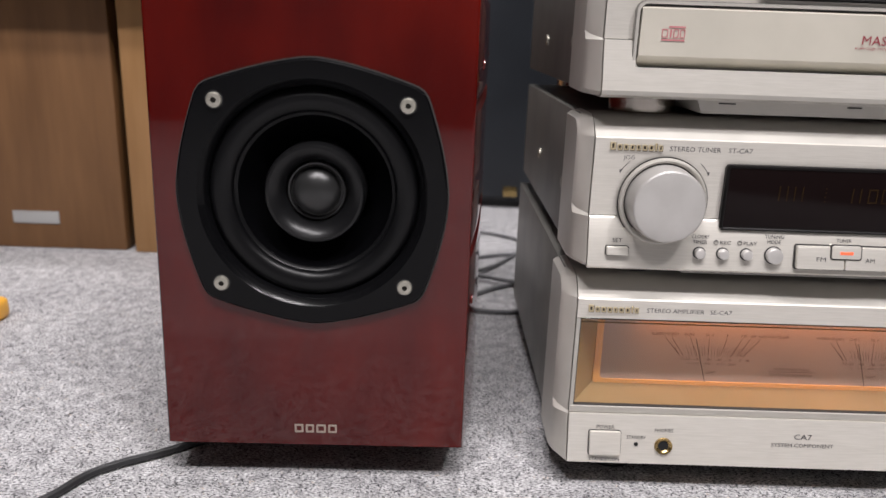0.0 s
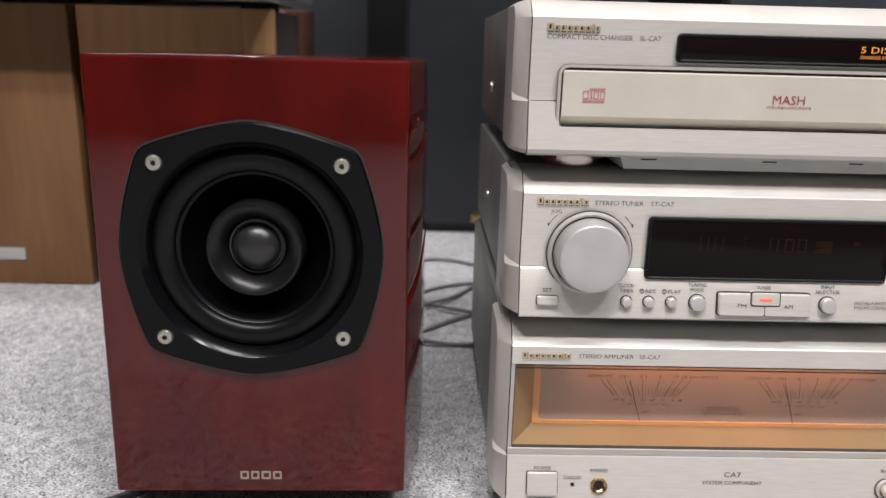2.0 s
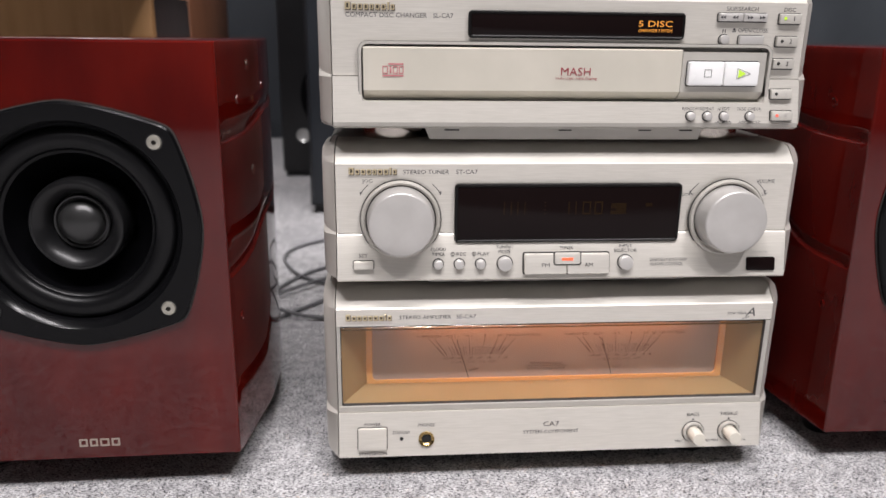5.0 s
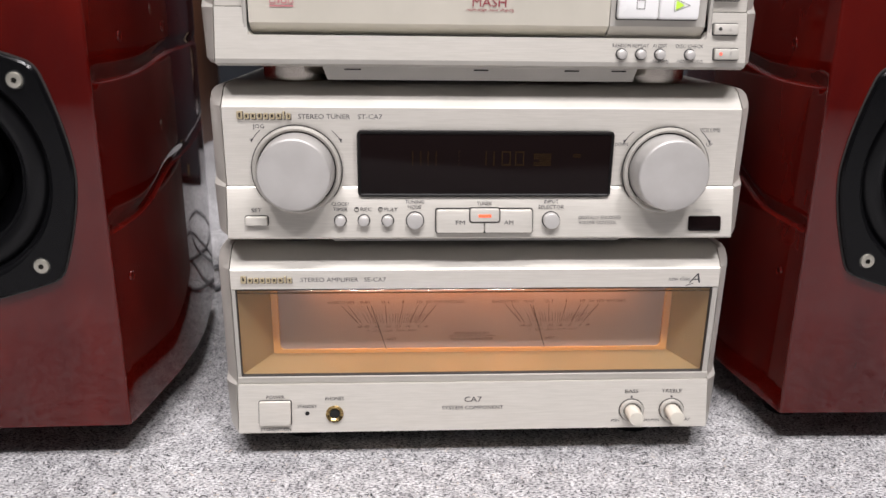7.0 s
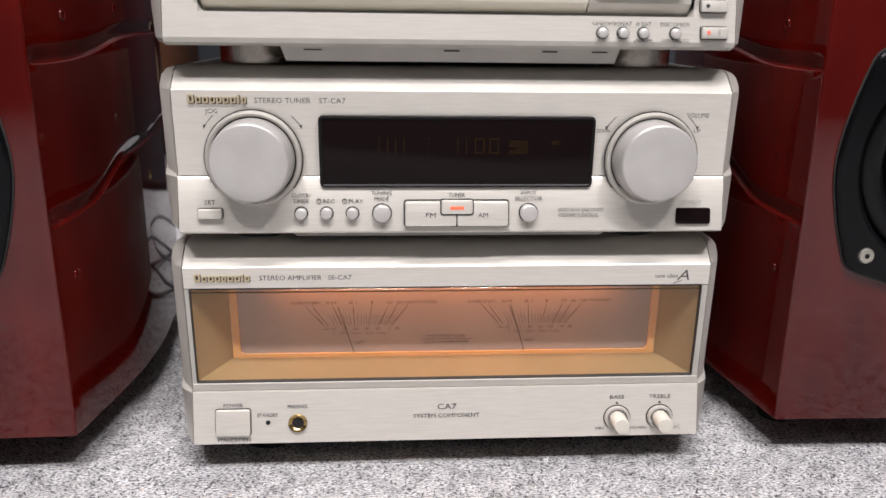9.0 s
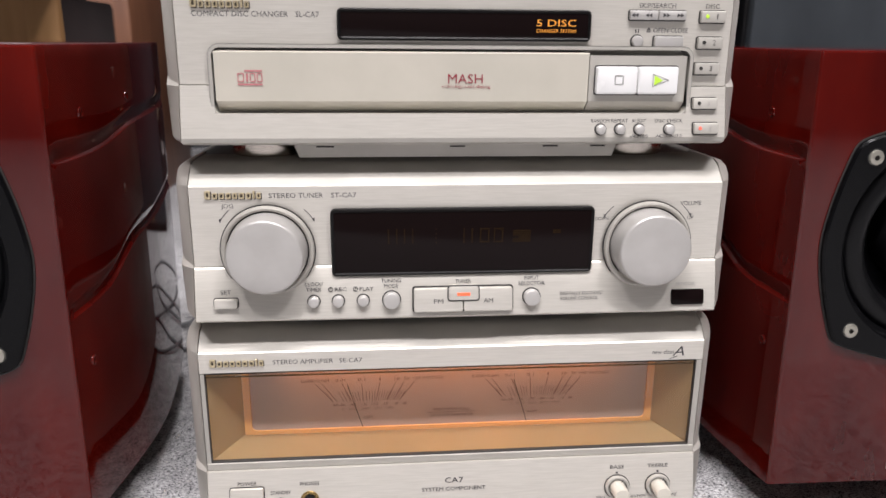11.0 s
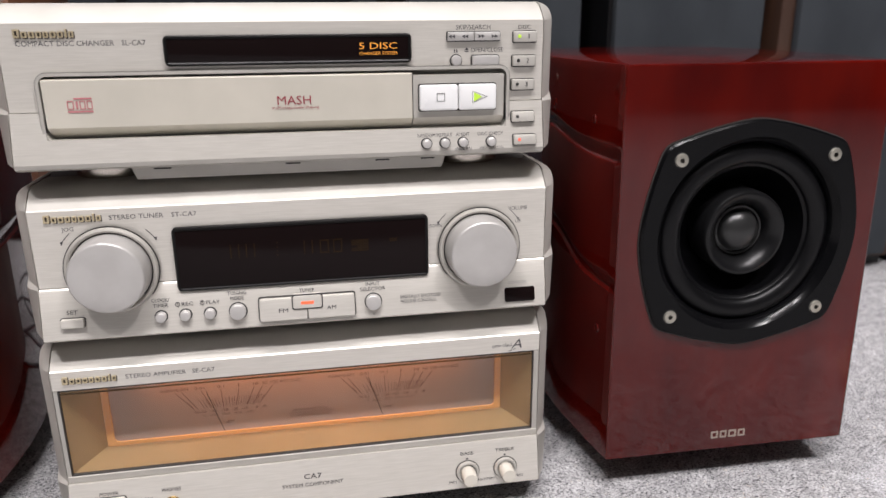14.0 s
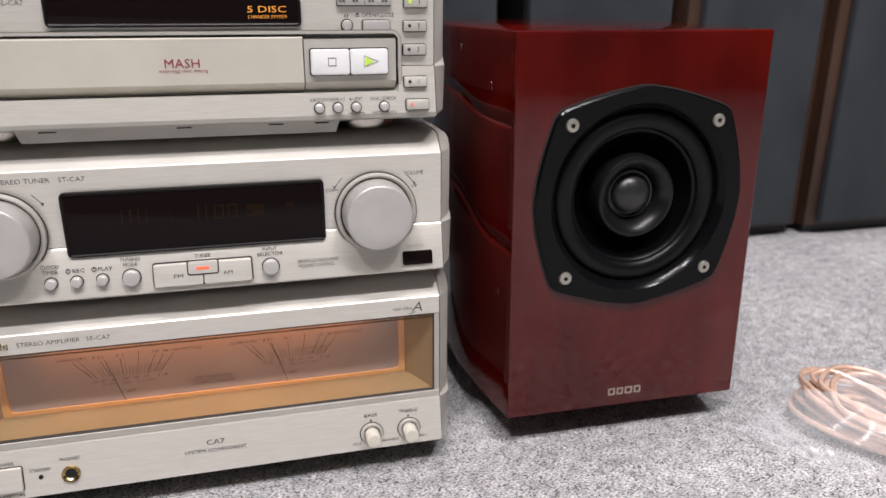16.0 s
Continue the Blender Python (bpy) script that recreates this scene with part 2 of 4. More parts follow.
yellow_plastic = material("yellow_plastic", (0.75, 0.38, 0.05), 0.4)
film_bag = bpy.data.materials.new("clear_film")
film_bag.use_nodes = True
fb = film_bag.node_tree
for n in list(fb.nodes):
    fb.nodes.remove(n)
f_out, f_mix = fb.nodes.new("ShaderNodeOutputMaterial"), fb.nodes.new("ShaderNodeMixShader")
f_mix.inputs[0].default_value = 0.27
f_tr, f_pr = fb.nodes.new("ShaderNodeBsdfTransparent"), fb.nodes.new("ShaderNodeBsdfPrincipled")
f_pr.inputs["Base Color"].default_value = (0.85, 0.86, 0.88, 1)
f_pr.inputs["Roughness"].default_value = 0.12
fb.links.new(f_tr.outputs[0], f_mix.inputs[1])
fb.links.new(f_pr.outputs[0], f_mix.inputs[2])
fb.links.new(f_mix.outputs[0], f_out.inputs[0])

# ---- building helpers ----
BASE = {}
LEAN = []  # height from which a front panel leans forward, its slope, and how far it is shortened


def thing(name, base, label, category, group="", kind=""):
    ob = new(name)
    ob.location = base
    ob.empty_display_size = 0.02
    BASE[ob] = Vector(base)
    return tagged(ob, label, category, group, kind)


def smooth(me, angle=35):
    me.polygons.foreach_set("use_smooth", [True] * len(me.polygons))
    me.set_sharp_from_angle(angle=radians(angle))


def part(name, bm, mat, parent, label="", angle=35, kind=""):
    """One mesh under a thing or a part, built in world coordinates."""
    bmesh.ops.recalc_face_normals(bm, faces=bm.faces)
    base = BASE[parent]
    if LEAN:
        for v in bm.verts:
            v.co.y -= (LEAN[0] - v.co.z) * LEAN[1]
            v.co.z += (LEAN[0] - v.co.z) * LEAN[1] * LEAN[2]
    bmesh.ops.translate(bm, verts=bm.verts, vec=-base)
    me = bpy.data.meshes.new(name)
    bm.to_mesh(me)
    bm.free()
    me.materials.append(mat)
    smooth(me, angle)
    ob = new(name, me)
    ob.parent = parent
    BASE[ob] = base
    return tagged(ob, label, kind=kind)


def solo(name, bm, mat, label, category, group="", kind="", angle=35):
    """A thing that is a single mesh."""
    bmesh.ops.recalc_face_normals(bm, faces=bm.faces)
    me = bpy.data.meshes.new(name)
    bm.to_mesh(me)
    bm.free()
    me.materials.append(mat)
    smooth(me, angle)
    ob = new(name, me)
    BASE[ob] = Vector((0, 0, 0))
    return tagged(ob, label, category, group, kind)


def box(x0, x1, y0, y1, z0, z1, r=0.0, seg=2):
    bm = bmesh.new()
    bmesh.ops.create_cube(bm, size=1)
    for v in bm.verts:
        v.co = ((x0 + x1) / 2 + v.co.x * (x1 - x0), (y0 + y1) / 2 + v.co.y * (y1 - y0), (z0 + z1) / 2 + v.co.z * (z1 - z0))
    if r:
        bmesh.ops.bevel(bm, geom=bm.edges[:], offset=r, segments=seg, affect="EDGES", profile=0.5)
    return bm


def prism(outline, axis, a, b, r=0.0, seg=2):
    """A closed outline of pairs, pushed along an axis from a to b. Pairs are (y, z) for x, (x, z) for y, (x, y) for z."""
    place = {"x": lambda p, q: (q, p[0], p[1]), "y": lambda p, q: (p[0], q, p[1]), "z": lambda p, q: (p[0], p[1], q)}[axis]
    bm = bmesh.new()
    low, high = [bm.verts.new(place(p, a)) for p in outline], [bm.verts.new(place(p, b)) for p in outline]
    caps = [bm.faces.new(low), bm.faces.new(high[::-1])]
    n = len(outline)
    for i in range(n):
        bm.faces.new((low[i], low[(i + 1) % n], high[(i + 1) % n], high[i]))
    bmesh.ops.recalc_face_normals(bm, faces=bm.faces)
    if r:
        bmesh.ops.bevel(bm, geom=list({e for f in caps for e in f.edges}), offset=r, segments=seg, affect="EDGES", profile=0.5)
    return bm


def round_rect(x0, x1, z0, z1, r, seg=5):
    out = []
    for cx, cz, start in ((x1 - r, z1 - r, 0), (x0 + r, z1 - r, 90), (x0 + r, z0 + r, 180), (x1 - r, z0 + r, 270)):
        for k in range(seg + 1):
            a = radians(start + 90 * k / seg)
            out.append((cx + r * math.cos(a), cz + r * math.sin(a)))
    return out


def key(x0, x1, z0, z1, front, back, r=0.001, edge=0.0005):
    """A rounded block that faces the viewer."""
    return prism(round_rect(x0, x1, z0, z1, r), "y", front, back, edge)


def ring_frame(outer, inner, front, back):
    """A frame between two outlines of as many points."""
    bm = bmesh.new()
    n = len(outer)
    sets = [[bm.verts.new((p[0], y, p[1])) for p in o] for o, y in ((outer, back), (outer, front), (inner, front), (inner, back))]
    for a, b in zip(sets, sets[1:]):
        for i in range(n):
            bm.faces.new((a[i], a[(i + 1) % n], b[(i + 1) % n], b[i]))
    return bm


def lathe(profile, cx, y0, cz, seg=48):
    """Turned round an axis that points at the viewer; the profile is (radius, depth behind y0)."""
    bm = bmesh.new()
    rings = []
    for r, d in profile:
        if r < 1e-6:
            rings.append([bm.verts.new((cx, y0 + d, cz))])
        else:
            rings.append([bm.verts.new((cx + r * math.cos(2 * math.pi * k / seg), y0 + d, cz + r * math.sin(2 * math.pi * k / seg))) for k in range(seg)])
    for a, b in zip(rings, rings[1:]):
        for k in range(seg):
            q = (k + 1) % seg
            if len(a) == 1 and len(b) == 1:
                continue
            if len(a) == 1:
                bm.faces.new((a[0], b[k], b[q]))
            elif len(b) == 1:
                bm.faces.new((a[k], b[0], a[q]))
            else:
                bm.faces.new((a[k], b[k], b[q], a[q]))
    return bm


def spun(profile, cx, cy, seg=40):
    """Turned round an upright axis; the profile is (radius, height)."""
    bm = lathe(profile, 0, 0, 0, seg)
    for v in bm.verts:
        v.co = (cx + v.co.x, cy + v.co.z, v.co.y)
    return bm


def join(*parts):
    out = bmesh.new()
    for bm in parts:
        me = bpy.data.meshes.new("tmp")
        bm.to_mesh(me)
        bm.free()
        out.from_mesh(me)
        bpy.data.meshes.remove(me)
    return out


def tube(points, r, seg=8, closed=False, steps=8):
    """A cable along a smooth line through the points."""
    pts = [Vector(p) for p in points]
    line = []
    n = len(pts)
    for i in range(n if closed else n - 1):
        p0 = pts[i - 1] if closed or i > 0 else pts[0]
        p1, p2 = pts[i], pts[(i + 1) % n]
        p3 = pts[(i + 2) % n] if closed or i + 2 < n else pts[-1]
        for k in range(steps):
            t = k / steps
            line.append(0.5 * (2 * p1 + (p2 - p0) * t + (2 * p0 - 5 * p1 + 4 * p2 - p3) * t * t + (3 * p1 - p0 - 3 * p2 + p3) * t ** 3))
    if not closed:
        line.append(pts[-1])
    bm = bmesh.new()
    rings, m = [], len(line)
    for i, p in enumerate(line):
        d = (line[(i + 1) % m] - line[i - 1]) if closed else (line[min(i + 1, m - 1)] - line[max(i - 1, 0)])
        d.normalize()
        u = d.cross(Vector((0, 0, 1)))
        u = u.normalized() if u.length > 1e-4 else Vector((1, 0, 0))
        w = u.cross(d)
        rings.append([bm.verts.new(p + r * (math.cos(2 * math.pi * k / seg) * u + math.sin(2 * math.pi * k / seg) * w)) for k in range(seg)])
    for i in range(m if closed else m - 1):
        a, b = rings[i], rings[(i + 1) % m]
        for k in range(seg):
            bm.faces.new((a[k], a[(k + 1) % seg], b[(k + 1) % seg], b[k]))
    if not closed:
        bm.faces.new(rings[0])
        bm.faces.new(rings[-1])
    return bm


def letters(text, x0, x1, z, height, y, slant=0.0):
    """Flat lettering from x0 to x1, its capitals that high round the height z."""
    cu = bpy.data.curves.new("lettering", "FONT")
    cu.body = text
    cu.resolution_u = 2
    cu.offset = 0.0
    ob = bpy.data.objects.new("lettering", cu)
    me = bpy.data.meshes.new_from_object(ob)
    bpy.data.objects.remove(ob)
    bm = bmesh.new()
    bm.from_mesh(me)
    bpy.data.meshes.remove(me)
    if text == "1":
        x0, x1 = x0 * 0.7 + x1 * 0.3, x0 * 0.3 + x1 * 0.7
    xs = [v.co.x for v in bm.verts]
    low, high = min(xs), max(xs)
    for v in bm.verts:
        px, pz = (v.co.x - low) / (high - low), v.co.y / 0.69
        v.co = (x0 + px * (x1 - x0) + slant * (pz - 0.5) * height, y, z + (pz - 0.5) * height)
    return bm


def write(parent, text, x0, x1, z, height, y, mat=None, slant=0.0):
    return part("lettering", letters(text, x0, x1, z, height, y, slant), mat or ink, parent)


def letter_blocks(x0, x1, z, widths, heights, y, depth, counters=False):
    """A row of plain raised blocks in place of a name."""
    total, gap = sum(widths), 0.26
    unit = (x1 - x0) / (total + gap * (len(widths) - 1))
    x = x0
    for w, h in zip(widths, heights):
        stroke = min(0.30 * w * unit, 0.22 * h)
        if counters and w > 0.5:
            yield ring_frame(round_rect(x, x + w * unit, z, z + h, 0.0005, 2), round_rect(x + stroke, x + w * unit - stroke, z + stroke, z + h - 0.9 * stroke, 0.0002, 2), y - depth, y)
        else:
            yield box(x, x + w * unit, y - depth, y, z, z + h, 0.0002, 1)
        x += (w + gap) * unit

# ---- the room ----
X0, X1, Y0, Y1 = -2.6, 3.0, -2.8, 2.0


def slab(name, x0, x1, y0, y1, z0, z1, mat, label, category):
    return solo(name, box(x0, x1, y0, y1, z0, z1), mat, label, category, kind="structure")


slab("floor", X0, X1, Y0, Y1, -0.05, 0.0, carpet, "grey heather needle-felt carpet floor with pale and dark fibres", "floor")
slab("wall_north", X0, X1, Y1, Y1 + 0.1, -0.05, CEILING, wall_dark, "dark blue-grey painted wall behind the loudspeakers", "wall")
slab("wall_south", X0, X1, Y0 - 0.1, Y0, -0.05, CEILING, wall_grey, "plain mid-grey wall closing the showroom", "wall")
slab("wall_west", X0 - 0.1, X0, Y0 - 0.1, Y1 + 0.1, -0.05, CEILING, wall_pale, "plain charcoal side wall closing the showroom", "wall")
slab("wall_east", X1, X1 + 0.1, Y0 - 0.1, Y1 + 0.1, -0.05, CEILING, wall_pale, "plain charcoal side wall closing the showroom", "wall")
slab("ceiling", X0 - 0.1, X1 + 0.1, Y0 - 0.1, Y1 + 0.1, CEILING, CEILING + 0.08, ceiling_white, "plain white ceiling over the showroom", "ceiling")
for lx, ly, _, reach in LAMPS:
    t = thing("ceiling_light", (lx, ly, CEILING - 0.05), "long white ceiling light fitted flat to the ceiling", "ceiling light", "ceiling lights")
    part("housing", box(lx - reach / 2 - 0.03, lx + reach / 2 + 0.03, ly - 0.11, ly + 0.11, CEILING - 0.05, CEILING, 0.006), pearl, t)

# ---- loudspeaker ----


def bezel_outline(scale=1.0, grow=0.0):
    """The four-sided bowed plate round the driver: (x, z) about its middle."""
    ax, az, bx, bz = 0.0600, 0.0582, 0.0738, 0.0734
    out, n = [], 32
    for k in range(n):
        u = -1 + 2 * k / n
        out.append((-u * ax, az + (bz - az) * (1 - abs(u) ** 1.45)))
    for k in range(n):
        u = -1 + 2 * k / n
        out.append((-(ax + (bx - ax) * (1 - abs(u) ** 1.6)), -u * az))
    for k in range(n):
        u = -1 + 2 * k / n
        out.append((u * ax, -(az + (bz - az) * (1 - abs(u) ** 1.45))))
    for k in range(n):
        u = -1 + 2 * k / n
        out.append((ax + (bx - ax) * (1 - abs(u) ** 1.6), u * az))
    sm = out
    for _ in range(2):
        n = len(sm)
        sm = [((sm[i - 1][0] + 2 * sm[i][0] + sm[(i + 1) % n][0]) / 4, (sm[i - 1][1] + 2 * sm[i][1] + sm[(i + 1) % n][1]) / 4) for i in range(n)]
    res = []
    for x, z in sm:
        d = math.hypot(x, z)
        res.append((x * scale * (d + grow) / d, z * scale * (d + grow) / d))
    return res


SPK_W, SPK_Z0, SPK_Z1, SPK_D, EDGE = 0.0875, 0.0245, 0.283, 0.245, 0.0018


def cabinet_mesh():
    """A deep bowed body with two wavy grooves along each side."""
    half = [(0.0, 0.0), (0.06, 0.0), (SPK_W - EDGE, 0.0)] + [(SPK_W - EDGE + EDGE * math.sin(a), EDGE - EDGE * math.cos(a)) for a in (radians(18 * k) for k in range(1, 6))]
    n = 64
    for k in range(1, n + 1):
        y = EDGE + (SPK_D - 0.0188 - EDGE) * k / n
        u = y / SPK_D
        half.append((SPK_W + 0.0148 * math.sin(min(1, u * 1.65) * math.pi * 0.5) - 0.034 * max(0, u - 0.28) ** 1.7, y))
    xe = half[-1][0]
    for k in range(1, 7):
        a = math.pi / 2 * k / 6
        half.append((xe - 0.018 + 0.018 * math.cos(a), SPK_D - 0.0188 + 0.0188 * math.sin(a)))
    half.append((0.0, SPK_D))
    outline = half + [(-x, y) for x, y in half[-2:0:-1]]
    lip_a, lip_b = 0.1430, 0.2250
    fine = [-0.0016, -0.0010, -0.0004, 0.0002, 0.0010, 0.0020, 0.0032, 0.0046, 0.0060, 0.0074, 0.0086, 0.0094]
    zs = sorted([SPK_Z0, SPK_Z0 + 0.0006] + [SPK_Z0 + 0.0006 + (lip_a - SPK_Z0 - 0.0026) * k / 16 for k in range(1, 17)] + [lip + d for lip in (lip_a, lip_b) for d in fine]
                + [lip_a + 0.0094 + (lip_b - lip_a - 0.0112) * k / 16 for k in range(1, 16)] + [lip_b + 0.0094 + (SPK_Z1 - lip_b - 0.0110) * k / 10 for k in range(1, 10)] + [SPK_Z1 - 0.0014, SPK_Z1 - 0.0004, SPK_Z1])

    def step(a):
        a = max(0.0, min(1.0, a))
        return a * a * (3 - 2 * a)

    def rise(y):
        """How far each groove has climbed at the depth y."""
        return 0.04 * y + 0.020 / (1 + math.exp(-(y - 0.066) / 0.010)), 0.0125 / (1 + math.exp(-(y - 0.075) / 0.014))

    bm = bmesh.new()
    rows = []
    for i, z in enumerate(zs):
        inset = {0: 0.0006, len(zs) - 2: 0.0004, len(zs) - 1: 0.0014}.get(i, 0.0)
        row = []
        for x, y in outline:
            sx, ox, lift = (1 if x > 0 else -1), abs(x), 0.0
            if ox > SPK_W - 0.004 and y > 0.0005 and y < SPK_D - 0.01:
                for lip_z in (lip_a, lip_b):
                    over = z - lip_z
                    ox -= 0.0021 * step((over + 0.0016) / 0.0020) * (1 - step(over / 0.0094)) * step((y - 0.0022) / 0.004)
            if y > 0.0005:
                ra, rb = rise(min(y, SPK_D - 0.01))
                lift = float(np.interp(z, (SPK_Z0 + 0.0006, lip_a - 0.003, lip_a + 0.010, lip_b - 0.003, lip_b + 0.010, SPK_Z1 - 0.0014), (0, ra, ra, rb, rb, 0)))
            row.append(bm.verts.new((sx * (ox - inset) if ox > 0 else 0.0, y + (inset if y < 0.001 else (-inset if y > SPK_D - 0.001 else 0)), z + lift)))
        rows.append(row)
    m = len(outline)
    for a, b in zip(rows, rows[1:]):
        for k in range(m):
            bm.faces.new((a[k], a[(k + 1) % m], b[(k + 1) % m], b[k]))
    bm.faces.new(rows[0])
    bm.faces.new(rows[-1])
    # the baffle, with the round opening for the driver
    flat = [f for f in bm.faces if all(v.co.y < 1e-5 and abs(v.co.x) < SPK_W - EDGE + 1e-5 and SPK_Z0 < v.co.z < SPK_Z1 for v in f.verts) and abs(f.normal.z) < 0.5]
    flat = [f for f in flat if max(v.co.z for v in f.verts) < SPK_Z1 - 0.0003 and min(v.co.z for v in f.verts) > SPK_Z0 + 0.0003]
    bmesh.ops.delete(bm, geom=flat, context="FACES")
    n, xa, za, zb, cz = 96, SPK_W - EDGE, SPK_Z0 + 0.0006, SPK_Z1 - 0.0014, 0.1762
    inner, outer = [], []
    for k in range(n):
        a = 2 * math.pi * k / n
        c, s = math.cos(a), math.sin(a)
        reach = min(xa / abs(c) if abs(c) > 1e-6 else 9, ((zb - cz) if s > 0 else (cz - za)) / abs(s) if abs(s) > 1e-6 else 9)
        inner.append((0.0632 * c, cz + 0.0632 * s))
        outer.append([reach * c, cz + reach * s])
    for cx, cv in ((xa, zb), (-xa, zb), (-xa, za), (xa, za)):
        near = min(range(n), key=lambda k: (outer[k][0] - cx) ** 2 + (outer[k][1] - cv) ** 2)
        outer[near] = [cx, cv]
    vi, vo = [bm.verts.new((x, 0, z)) for x, z in inner], [bm.verts.new((x, 0, z)) for x, z in outer]
    vb = [bm.verts.new((x, 0.04, z)) for x, z in inner]
    for k in range(n):
        q = (k + 1) % n
        bm.faces.new((vo[k], vo[q], vi[q], vi[k]))
        bm.faces.new((vi[k], vi[q], vb[q], vb[k]))
    return bm


def loudspeaker():
    t = thing("loudspeaker", (0, 0, 0), "glossy cherry-red lacquered bookshelf loudspeaker with a black coaxial driver", "loudspeaker", "pair of red loudspeakers")
    part("cabinet", cabinet_mesh(), lacquer, t, angle=28)
    cz = 0.1762
    hole_line = [(0.0598 * math.cos(a), 0.0598 * math.sin(a)) for a in [math.atan2(z, x) for x, z in bezel_outline()]]
    out0, out1 = bezel_outline(), bezel_outline(grow=-0.0012)
    lip = [(x * 1.05, z * 1.05) for x, z in hole_line]
    bm = bmesh.new()
    sets = []
    for line, y in ((out0, 0.0002), (out0, -0.0024), (out1, -0.0034), (lip, -0.0030), (hole_line, -0.0002), ([(x * 0.975, z * 0.975) for x, z in hole_line], 0.0025), ([(x * 0.965, z * 0.965) for x, z in hole_line], 0.007)):
        sets.append([bm.verts.new((x, y, cz + z)) for x, z in line])
    q = len(out0)
    for a, b in zip(sets, sets[1:]):
        for i in range(q):
            bm.faces.new((a[i], a[(i + 1) % q], b[(i + 1) % q], b[i]))
    driver = part("driver", bm, plate_black, t, "black bowed driver plate", angle=30)
    part("gasket", ring_frame([(x * 1.012, cz + z * 1.012) for x, z in out0], [(x * 0.99, cz + z * 0.99) for x, z in out0], -0.0006, 0.0003), seam_black, driver)
    # rubber surround: a broad rounded roll
    roll = [(0.0600, 0.0072), (0.0582, 0.0070)] + [(0.0514 + 0.0066 * math.cos(math.pi * k / 14), 0.0062 - 0.0050 * math.sin(math.pi * k / 14)) for k in range(15)] + [(0.0442, 0.0068), (0.0428, 0.0074)]
    part("surround", lathe(roll, 0, 0, cz, 72), surround_black, driver, "broad black rubber surround roll")
    cone = [(0.0430, 0.0072)] + [(0.0430 - 0.0165 * k / 10, 0.0076 + 0.0205 * (k / 10) ** 0.85) for k in range(1, 11)]
    part("cone", lathe(cone, 0, 0, cz, 72), cone_black, driver, "glossy black cone")
    collar = [(0.0276, 0.030), (0.0281, 0.012), (0.0280, 0.0066), (0.0276, 0.0046), (0.0268, 0.0035), (0.0254, 0.0032), (0.0232, 0.0042), (0.0206, 0.0066), (0.0184, 0.0100), (0.0172, 0.0136)]
    tweeter = part("tweeter", lathe(collar, 0, 0, cz, 64), tweeter_black, driver, "black ring-shaped tweeter horn")
    dome = [(0.0171, 0.0150), (0.0168, 0.0132), (0.0160, 0.0124), (0.0152, 0.0126), (0.0144, 0.0140)] + [(0.0137 * math.cos(math.pi / 2 * k / 9), 0.0138 - 0.0092 * math.sin(math.pi / 2 * k / 9)) for k in range(10)]
    part("dome", lathe(dome, 0, 0, cz, 48), dome_black, tweeter, "dark satin dome")
    for sx in (-1, 1):
        for sz in (-1, 1):
            x, z = sx * 0.0510, cz + sz * 0.0502
            head = [(0.0043, -0.0030), (0.0043, -0.0038), (0.0039, -0.0046), (0.0035, -0.0048), (0.0014, -0.0047)]
            s = part("screw", lathe(head, x, 0, z, 24), screw_metal, driver, "nickel socket screw")
            # the shade inside the hex recess is put into its dark colour
            part("socket", lathe([(0.0019, -0.00475), (0.0016, -0.0046), (0.0015, -0.0036), (0.0, -0.0035)], x, 0, z, 6), socket_dark, s, "hexagonal socket")
            part("screw_seat", lathe([(0.0050, -0.0031), (0.0050, -0.0035), (0.0044, -0.0036)], x, 0, z, 24), hole, s)
    for bm in letter_blocks(-0.0125, 0.0125, 0.033, [1.0, 0.95, 1.1, 1.0], [0.0053] * 4, 0.0, 0.0003, True):
        part("badge_block", bm, teac_ink, t, "pale printed badge block")
    for sx in (-1, 1):
        for y, z in ((0.035, 0.2475), (0.095, 0.2520), (0.020, 0.1120)):
            u = y / SPK_D
            xs = SPK_W + 0.0148 * math.sin(min(1, u * 1.65) * math.pi * 0.5) - 0.034 * max(0, u - 0.28) ** 1.7
            bm = lathe([(0.0032, 0.0004), (0.0031, -0.0003), (0.0024, -0.0005), (0.0016, 0.0000), (0.0, 0.0002)], 0, 0, 0, 20)
            for v in bm.verts:
                v.co = (sx * (xs - v.co.y), y + v.co.x, z + v.co.z)
            part("side_plug", bm, lacquer, t, "small lacquered screw plug")
    for x, y in ((-0.060, 0.05), (0.060, 0.05), (-0.058, 0.20), (0.058, 0.20)):
        part("foot", spun([(0.0, 0.0), (0.010, 0.0), (0.012, 0.003), (0.013, SPK_Z0 + 0.0003), (0.0, SPK_Z0 + 0.0003)], x, y, 20), rubber, t, "black rubber foot")
    for ob in t.children_recursive:
        if not ob.name.startswith("foot"):
            for v in ob.data.vertices:
                v.co.y += 0.026 * (v.co.z - SPK_Z0)
    return t


left_speaker = loudspeaker()
right_speaker = copy_thing(left_speaker, pose(0.4922, 0.3315, 0, 0, 0, -1.0))
left_speaker.matrix_basis = pose(-0.0810, 0.3290, 0, 0, 0, 1.0)
tagged(left_speaker, "glossy cherry-red lacquered loudspeaker standing over a black cable")
tagged(right_speaker, "glossy cherry-red lacquered loudspeaker beside a bag of cable")

# ---- the three silver components ----
CX0, CX1 = 0.0635, 0.3625
BACK = 0.632


